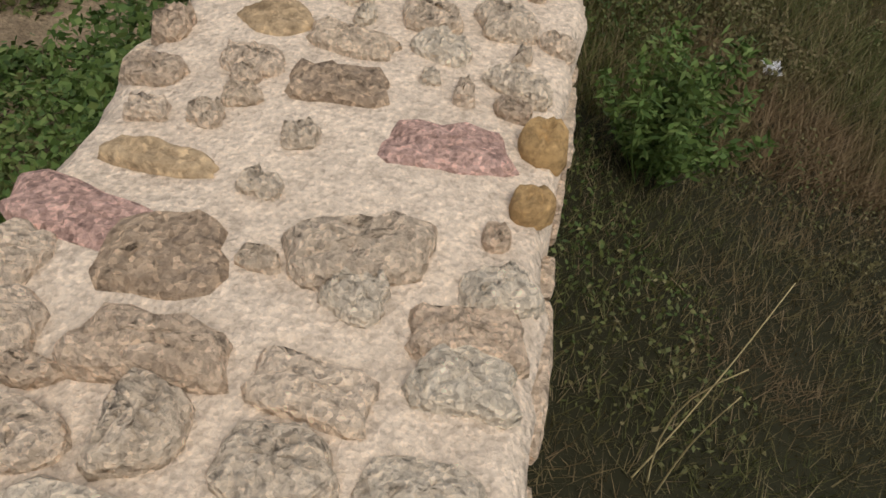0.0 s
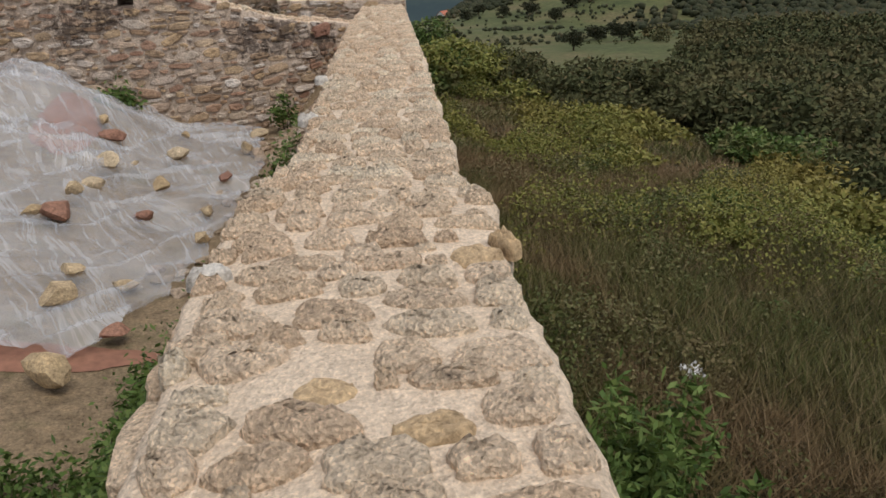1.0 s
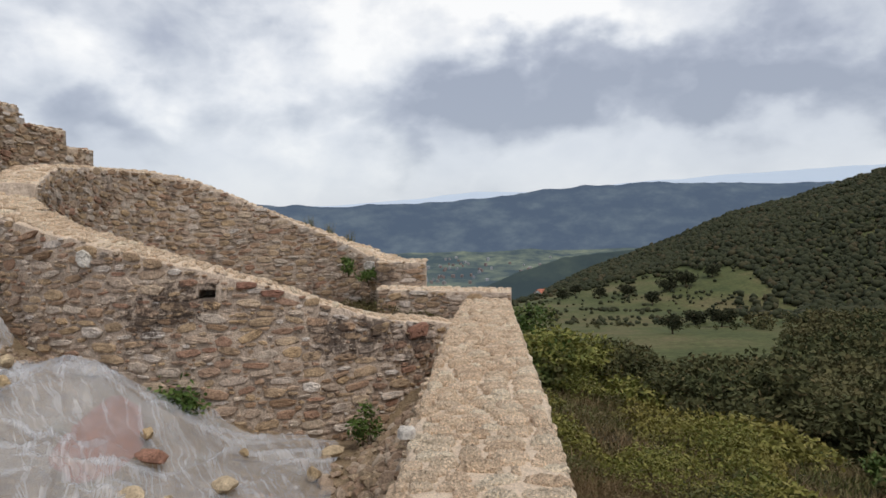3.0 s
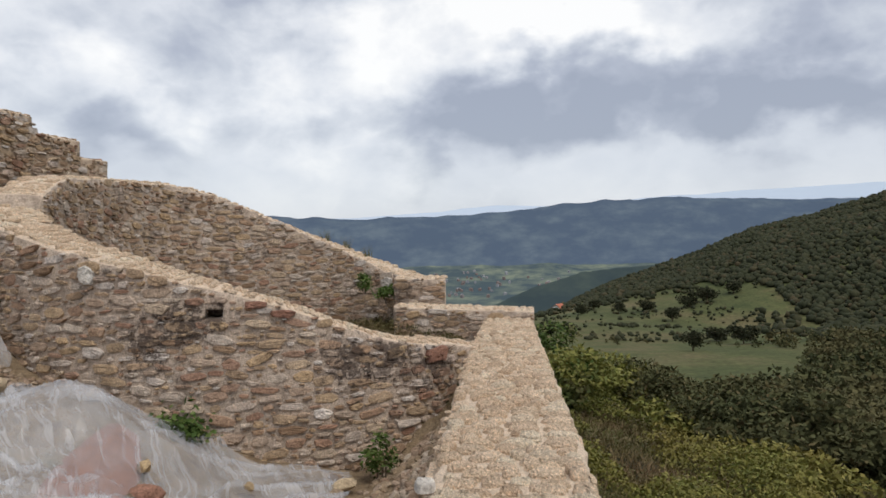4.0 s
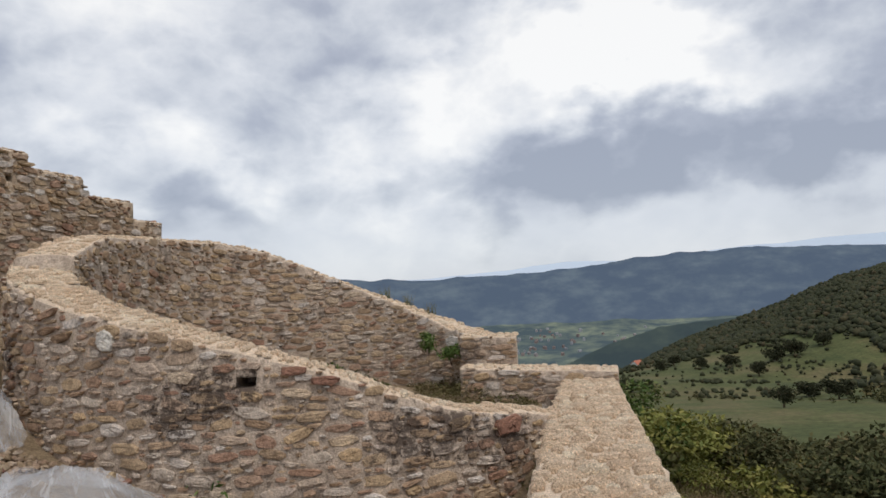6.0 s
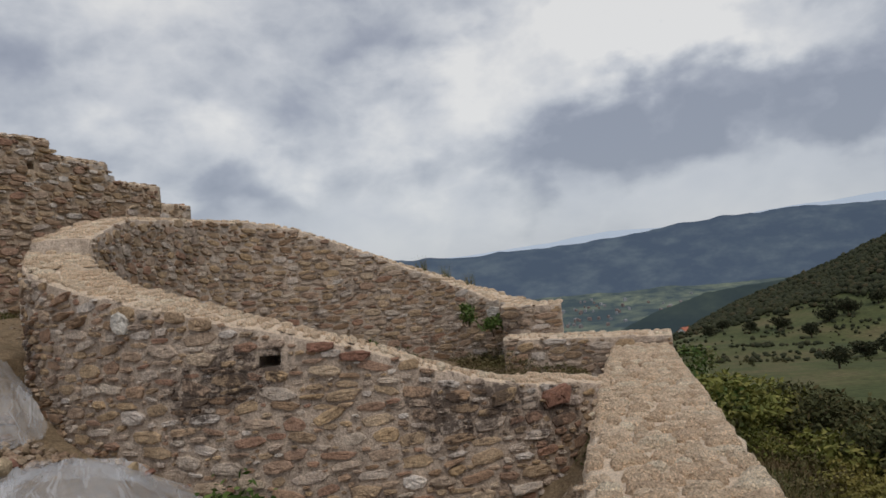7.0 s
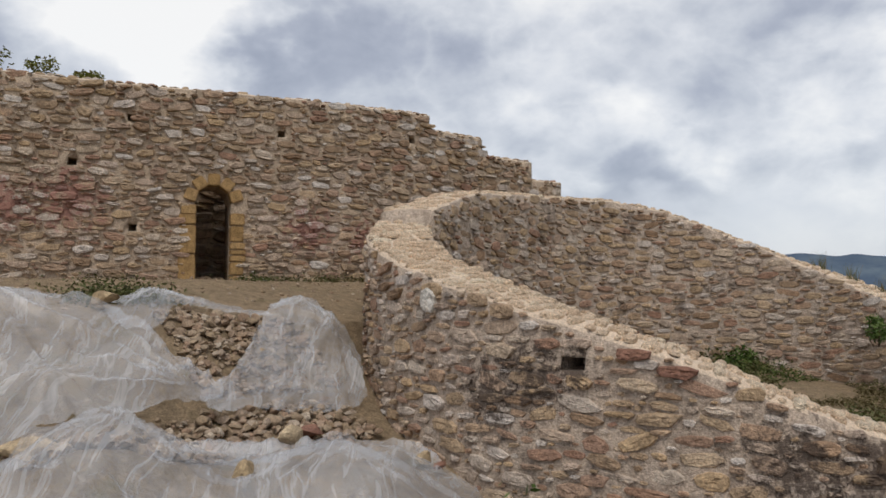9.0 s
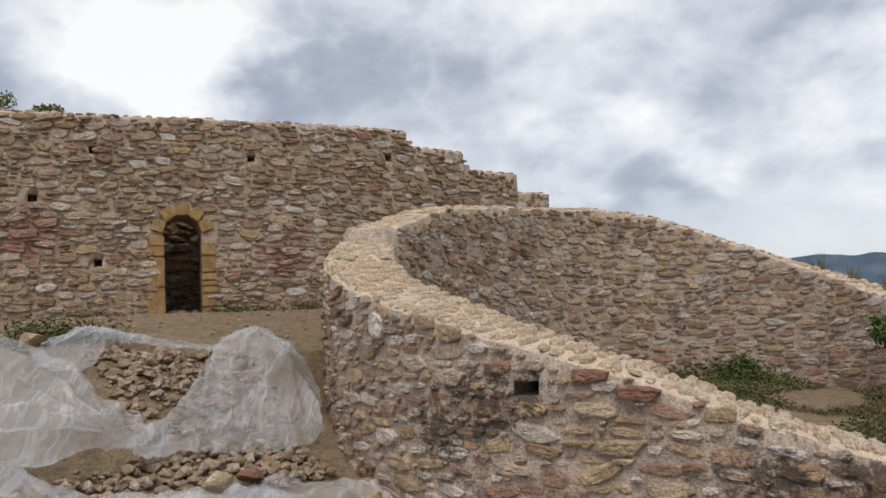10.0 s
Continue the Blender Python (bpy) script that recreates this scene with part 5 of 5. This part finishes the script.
# ---- plastic sheets over the dig ----
def drape(x, y, folds, peaks, seed):
    """How far the film stands off the ground: long creases, and gathered peaks with folds running from them."""
    ang, amp, freq = folds
    u = x * math.cos(ang) + y * math.sin(ang)
    v = -x * math.sin(ang) + y * math.cos(ang)
    wob = 0.5 * fbm(u * 0.5, v * 0.5, seed, 2)
    z = 0.035 + amp * max(0.0, 0.26 - abs(fbm(u * 0.35 + seed, (v + wob) * freq, 0.3, 2))) * 2.0
    z += amp * 0.7 * max(0.0, 0.20 - abs(fbm(u * 0.6, (v + wob) * freq * 2.6 + seed, 4.3, 2)))
    z += amp * 0.35 * max(0.0, 0.18 - abs(fbm(u * 0.9, (v + wob) * freq * 6.0 + seed, 7.1, 2)))
    for qx, qy, h, rad, n in peaks:
        d, th = math.hypot(x - qx, y - qy), math.atan2(y - qy, x - qx)
        crease = (1 - abs(math.sin(n * th + 0.9 * fbm(d * 0.5, th, seed, 2)))) ** 1.1 + 0.2 * (1 - abs(math.sin(2.6 * n * th + 1.5 * fbm(d * 0.6, th, seed + 3, 2)))) ** 2
        z += h * math.exp(-d / rad) + 0.10 * math.exp(-d / (2.4 * rad)) * min(d / 0.45, 1) * crease
    return z


def sheet(name, outline, centre, lift, folds, peaks, seed, label):
    """A sheet of film draped over the ground: rings from the centre to a wavy outline."""
    pl = Plan(list(outline) + [outline[0]], 1)
    na, nr = 420, 110
    edge = np.array([pl.at(s)[0] for s in np.linspace(0, pl.length, na, endpoint=False)])
    cx, cy = centre
    verts = []
    for i in range(na):
        wave = 1 + 0.05 * fbm(6 * math.cos(2 * math.pi * i / na), 6 * math.sin(2 * math.pi * i / na), seed, 4)
        for j in range(nr):
            f = (j / (nr - 1)) * wave
            x, y = cx + (edge[i, 0] - cx) * f, cy + (edge[i, 1] - cy) * f
            verts.append((x, y, courtyard_height(x, y) + lift * max(0.0, 1 - f**3) + drape(x, y, folds, peaks, seed)))
    ob = mesh_ob(name, verts, grid_faces(na, nr, closed=True), M_FILM)
    return tagged(ob, label, "plastic sheet", "plastic sheets")


FRONT_FOLDS = (0.95, 0.22, 1.5)
FRONT_PEAKS = [(-3.80, 14.07, 0.16, 0.5, 8), (-3.05, 12.4, 0.12, 0.6, 7), (-4.75, 12.6, 0.20, 0.5, 6)]
sheet("plastic_sheet", [(-0.70, 15.75), (-0.62, 14.2), (-0.55, 12.6), (-0.75, 10.8), (-0.95, 9.3), (-1.15, 8.3), (-1.6, 7.75), (-3.0, 7.5), (-5.2, 8.6), (-5.5, 10.6), (-5.35, 12.1), (-5.15, 13.0), (-5.0, 14.2), (-4.75, 15.75), (-3.9, 15.72), (-2.9, 15.7), (-1.8, 15.75)], (-2.8, 11.9), 0.03, FRONT_FOLDS, FRONT_PEAKS, 1, "wide milky plastic sheet draped over earth and stones")
sheet("plastic_sheet", [(-5.45, 12.3), (-5.6, 13.0), (-5.62, 13.6), (-5.5, 14.15), (-5.75, 14.35), (-6.3, 14.15), (-7.0, 13.85), (-7.85, 13.0), (-8.6, 11.4), (-8.0, 9.4), (-6.4, 9.2), (-5.6, 10.6)], (-6.4, 12.4), 0.14, (0.9, 0.06, 1.2), [(-5.64, 14.0, 0.30, 0.9, 9), (-5.95, 12.7, 0.26, 0.45, 5), (-7.3, 12.6, 0.20, 0.6, 5)], 2, "pale plastic sheet pulled tight over a mound of spoil")
sheet("plastic_sheet", [(-7.75, 16.75), (-7.3, 17.1), (-6.7, 16.95), (-6.15, 16.7), (-5.7, 16.35), (-5.5, 16.0), (-5.5, 15.4), (-5.55, 14.6), (-5.55, 13.95), (-5.85, 14.1), (-6.3, 14.9), (-6.85, 15.6), (-7.35, 16.2)], (-6.4, 15.8), 0.05, (2.2, 0.08, 2.4), [(-7.12, 16.5, 0.15, 0.5, 7), (-6.45, 16.5, 0.08, 0.5, 5), (-5.64, 14.05, 0.22, 0.5, 6)], 3, "bunched plastic sheet hanging beside the round wall")
sheet("plastic_sheet", [(-7.25, 16.25), (-7.55, 16.0), (-7.7, 15.2), (-7.8, 14.5), (-7.45, 13.85), (-6.95, 13.75), (-6.75, 14.2), (-7.15, 14.6), (-7.2, 15.3)], (-7.35, 14.9), 0.06, (1.4, 0.06, 2.4), [(-7.38, 14.48, 0.16, 0.22, 5)], 4, "narrow strip of plastic sheet along the top of the spoil")


def clay_patch(x, y, rx, ry, seed):
    verts = []
    for i in range(28):
        for j in range(8):
            f, a = j / 7, 2 * math.pi * i / 28
            w = 1 + 0.3 * fbm(math.cos(a), math.sin(a), seed, 2)
            px_, py_ = x + rx * f * w * math.cos(a), y + ry * f * w * math.sin(a)
            verts.append((px_, py_, courtyard_height(px_, py_) + 0.03 * (1 - f) + 0.01))
    ob = mesh_ob("clay_patch", verts, grid_faces(28, 8, closed=True), M_REDCLAY)
    return tagged(ob, "patch of red clay earth under the film", "earth", "clay patches")


clay_patch(-3.05, 13.4, 0.35, 0.9, 1)
clay_patch(-1.75, 7.85, 0.8, 0.22, 2)
clay_patch(-4.4, 10.5, 0.6, 0.9, 3)


# ---- loose stones ----
def loose(x, y, size, mat, seed, label, group, name="stone", lift=0.0, ground=courtyard_height, flat=0.6):
    rng = np.random.default_rng(seed)
    v, f = LUMPS[seed % len(LUMPS)]
    t = rng.uniform(0, 6.28)
    m = np.array([[math.cos(t), -math.sin(t), 0], [math.sin(t), math.cos(t), 0], [0, 0, 1]]) * np.array([size, size * rng.uniform(0.6, 0.9), size * flat * rng.uniform(0.8, 1.2)])
    p = v @ m.T
    ob = mesh_ob(name, p, f, mat, smooth=False)
    ob.location = (x, y, ground(x, y) + lift - p[:, 2].min() - 0.02)
    return tagged(ob, label, "stone", group)


ON_SHEET = [(-2.36, 10.39, 0.42), (-2.28, 11.35, 0.28), (-2.32, 10.95, 0.22), (-2.26, 12.18, 0.34), (-2.48, 13.2, 0.30), (-1.62, 13.15, 0.32), (-1.76, 14.41, 0.17), (-1.56, 11.55, 0.27), (-1.58, 10.67, 0.26), (-1.84, 9.1, 0.24), (-1.84, 8.7, 0.32), (-1.42, 9.04, 0.24), (-1.27, 8.1, 0.22), (-1.54, 7.41, 0.34), (-0.74, 15.3, 0.32), (-0.86, 14.3, 0.24), (-0.92, 12.3, 0.28), (-1.0, 11.1, 0.24), (-0.95, 10.3, 0.2), (-2.55, 10.33, 0.24), (-5.03, 14.87, 0.26), (-4.6, 14.26, 0.26), (-4.22, 13.47, 0.22), (-4.15, 15.6, 0.22), (-3.94, 15.6, 0.18), (-2.1, 12.6, 0.2), (-2.65, 13.6, 0.24)]
for k, (x, y, d) in enumerate(ON_SHEET):
    loose(x, y, d * 1.3, M_OCHRE_RUBBLE if k % 4 else M_REDSTONE, 500 + k, "buff angular stone weighing down the plastic sheet" if k % 4 else "reddish broken stone weighing down the plastic sheet", "stones on the plastic", lift=drape(x, y, FRONT_FOLDS, FRONT_PEAKS, 1) - 0.01)
loose(-7.3, 13.85, 0.55, M_OCHRE_RUBBLE, 560, "large buff slab lying on the spoil heap", "", lift=0.08, flat=0.4)
loose(-5.45, 12.35, 0.55, M_OCHRE_RUBBLE, 561, "large squared buff stone in the spoil", "", flat=0.5)


def rubble_heap(name, label, count, where, sizes, seed, ground=courtyard_height):
    rng = np.random.default_rng(seed)
    placed = []
    for _ in range(count):
        x, y, lift = where(rng)
        d = rng.uniform(*sizes)
        t = rng.uniform(0, 6.28)
        m = np.eye(4)
        m[:3, :3] = np.array([[math.cos(t), -math.sin(t), 0], [math.sin(t), math.cos(t), 0], [0, 0, 1]]) * np.array([d, d * rng.uniform(0.6, 1), d * rng.uniform(0.45, 0.8)])
        m[:3, 3] = (x, y, ground(x, y) + lift + 0.1 * d)
        placed.append((int(rng.integers(len(LUMPS))), m))
    ob = joined(name, LUMPS, placed, M_RUBBLE, None)
    return tagged(ob, label, "rubble", kind="stuff")


def along_wall(rng):
    y = rng.uniform(8.2, 16.6)
    x = float(np.interp(y, EDGE_Y, LEFT_X)) - abs(rng.normal(0, 0.6)) - 0.06
    return x, y, 0.0


def spoil(rng):
    if rng.uniform() < 0.55:
        return rng.uniform(-5.75, -5.0), rng.uniform(12.2, 15.9), rng.uniform(0, 0.08)
    return rng.uniform(-7.15, -6.0), rng.uniform(14.3, 16.2), rng.uniform(0, 0.04)


rubble_heap("rubble_bank", "loose broken stones banked against the low wall", 1400, along_wall, (0.08, 0.30), 81)
rubble_heap("spoil_heap", "heap of earth-stained stones between the sheets", 1700, spoil, (0.035, 0.19), 82)
rubble_heap("fallen_stones", "fallen stones and dust inside the passage", 60, lambda rng: (*(far_plan.at(rng.uniform(S0 + 0.05, S1 - 0.05))[0] - far_plan.at(DOOR_MID)[2] * rng.uniform(0.5, 2.9)), 0.0), (0.1, 0.4), 84)
rubble_heap("scattered_gravel", "stony grit scattered before the doorway", 900, lambda rng: (rng.uniform(-14, -7.6), rng.uniform(12, 22), 0.0), (0.02, 0.10), 83)


# ---- plants inside the ruin ----
def weed_strip(name, label, count, where, size, mat, seed):
    rng = np.random.default_rng(seed)
    pts = np.array([where(rng) for _ in range(count)])
    ob = quick_mesh(name, leaf_quads(pts, size, size * 0.5, rng), 4, mat)
    return tagged(ob, label, "weeds", kind="stuff")


def wall_foot(rng):
    y = 3.0 + 5.6 * rng.uniform(0, 1)
    t = fbm(y * 1.3, 0, 5, 2)
    off = abs(rng.normal(0, 0.36))
    x = float(np.interp(y, EDGE_Y, LEFT_X)) - 0.10 - off
    return x, y, courtyard_height(x, y) + rng.uniform(0, 1) ** 0.7 * max(1.1, 1.5 + 0.9 * t) * math.exp(-off / 0.9) + (0.3 if y < 4.5 else 0.0)


weed_strip("weeds", "green leafy weeds growing along the wall foot", 50000, wall_foot, 0.040, M_LEAF, 91)
weed_strip("weeds", "low green weeds along the back wall's foot", 1300, lambda rng: (lambda s: (*(back_plan.at(s)[0] + back_plan.at(s)[2] * abs(rng.normal(0, 0.35))), courtyard_height(*back_plan.at(s)[0]) + abs(rng.normal(0, 0.11))))(float(rng.choice([8.4, 9.0, 11.8, 12.6, 13.2, 13.6])) + rng.normal(0, 0.28)), 0.11, M_WEED, 92)


def apse_floor(rng):
    while True:
        x, y = rng.uniform(-6.0, 0.9), rng.uniform(17.2, 25.0)
        d = fbm(x * 0.7, y * 0.7, 15, 3)
        if d > -0.15:
            return x, y, courtyard_height(x, y) + (0.06 + max(d, 0.0) * 0.5) * rng.uniform(0, 1)


weed_strip("weeds", "rough grass and weeds over the floor inside the round wall", 42000, apse_floor, 0.055, M_WEED, 95)


def door_yard(rng):
    if rng.uniform() < 0.45:
        x, y = -8.15 + rng.normal(0, 0.28), 14.5 + rng.normal(0, 0.35)
        return x, y, courtyard_height(x, y) + abs(rng.normal(0, 0.10))
    q = far_plan.at(far_s(rng.choice([14.2, 16.9, 19.4, 20.6, 21.5])) + rng.normal(0, 0.35))
    x, y = q[0] + q[2] * abs(rng.normal(0.1, 0.22))
    return x, y, courtyard_height(x, y) + abs(rng.normal(0, 0.07))


weed_strip("weeds", "dark green weeds before the foot of the curtain wall", 6000, door_yard, 0.06, M_WEED, 96)


def rough_corner(rng):
    while True:
        x, y = rng.uniform(-2.6, 0.05), rng.uniform(2.4, 7.6)
        d = fbm(x * 1.1, y * 1.1, 12, 3)
        if d > -0.15 and (y < 6.4 or x > -1.0):
            return x, y, courtyard_height(x, y) + (d + 0.2) * rng.uniform(0, 0.6)


weed_strip("weeds", "tangle of green weeds on rough ground by the wall", 26000, rough_corner, 0.06, M_WEED_LIGHT, 94)
weed_strip("weeds", "green tuft at the foot of the round wall", 700, lambda rng: (-2.95 + rng.normal(0, 0.16), 15.62 - abs(rng.normal(0, 0.12)), courtyard_height(-2.95, 15.6) + abs(rng.normal(0, 0.16))), 0.11, M_LEAF, 93)
for k, (x, y, w, h) in enumerate(((-1.55, 24.6, 0.5, 0.45), (-0.95, 24.4, 0.5, 0.4), (1.05, 18.3, 0.4, 0.5), (-3.9, 24.9, 0.6, 0.4), (-0.35, 15.9, 0.5, 0.7))):
    z = courtyard_height(x, y) if k > 1 else (0.35 if k == 0 else 0.1)
    shrub(x, y, z, w, h, 420, 0.09, M_LEAF, 200 + k, "small green plant rooted in the old masonry", "plant", "plants in the ruin", category="plant")
for k, (s, w, h) in enumerate(((far_s(14.8), 1.2, 0.75), (far_s(15.7), 0.7, 0.5), (far_s(16.4), 0.5, 0.35))):
    p, t, n = far_plan.at(s)
    shrub(*(p - n * 0.5), far_top(s), w, h, 260, 0.10, M_SHRUB, 220 + k, "sparse dark shrub growing on the wall top", "shrub", "plants on the curtain wall", lobes=7)
for k in range(3):
    p, t, n = back_plan.at(back_plan.length - 1.4 - 0.5 * k)
    rng = np.random.default_rng(240 + k)
    ob = tagged(new("grass_tuft"), "thin dry grass tuft on the wall top", "grass tuft", "tufts on the wall")
    ob.location = (*(p - n * 0.5), back_top(back_plan.length - 1.4 - 0.5 * k))
    quick_mesh("blades", blade_tris(rng.normal(0, 0.07, (60, 3)) * (1, 1, 0), 0.30, 0.01, rng, 0.5), 3, M_GRASS, ob)

# ---- stones of the walls that can be picked apart ----
pieces("stone", COBBLES, near_cope, M_COPE, wall_main)
mid_faces = sorted(near_faces, key=lambda c: -np.linalg.norm(c[1][:3, 0]) * np.linalg.norm(c[1][:3, 1]))
picked = mid_faces[:300]
ids = {id(c) for c in picked}
pieces("stone", BLOCKS, picked, M_FACE, wall_round)
joined("small_face_stones", BLOCKS, [c for c in near_faces if id(c) not in ids], M_FACE, wall_round)
joined("coping_stones", PEBBLES, near_tops, M_COPE, wall_round)
for wall, faces_of, mat, inside in ((wall_back, back_faces, M_FACE, lambda y: True), (wall_far, far_faces, M_FAR, lambda y: 15.0 < y < 25.0)):
    ranked = sorted((c for c in faces_of if inside(c[1][1, 3])), key=lambda c: -np.linalg.norm(c[1][:3, 0]) * np.linalg.norm(c[1][:3, 1]))[:300]
    ids = {id(c) for c in ranked}
    pieces("stone", BLOCKS, ranked, mat, wall)
    joined("small_face_stones", BLOCKS, [c for c in faces_of if id(c) not in ids], mat, wall)


def face_mark(plan, x, z, w, h, mat, parent, k):
    s = float(plan.s[np.argmin(np.abs(plan.p[:, 0] - x))])
    p, t, n = plan.at(s)
    pieces("stone", BLOCKS, [(k, frame_matrix(np.array([p[0], p[1], z]), np.array([t[0], t[1], 0]), np.array([0, 0, 1.0]), np.array([n[0], n[1], 0]), w, h, 0.065))], mat, parent)


face_mark(near_plan, -4.37, 1.12, 0.26, 0.27, M_PALE, wall_round, 3)
face_mark(near_plan, -2.02, 0.67, 0.30, 0.12, M_REDSTONE, wall_round, 5)
face_mark(near_plan, -1.66, 0.53, 0.34, 0.12, M_REDSTONE, wall_round, 8)
face_mark(near_plan, 0.45, -0.22, 0.42, 0.26, M_REDSTONE, wall_round, 7)
face_mark(back_plan, -1.0, 0.52, 0.40, 0.26, M_PALE, wall_back, 2)
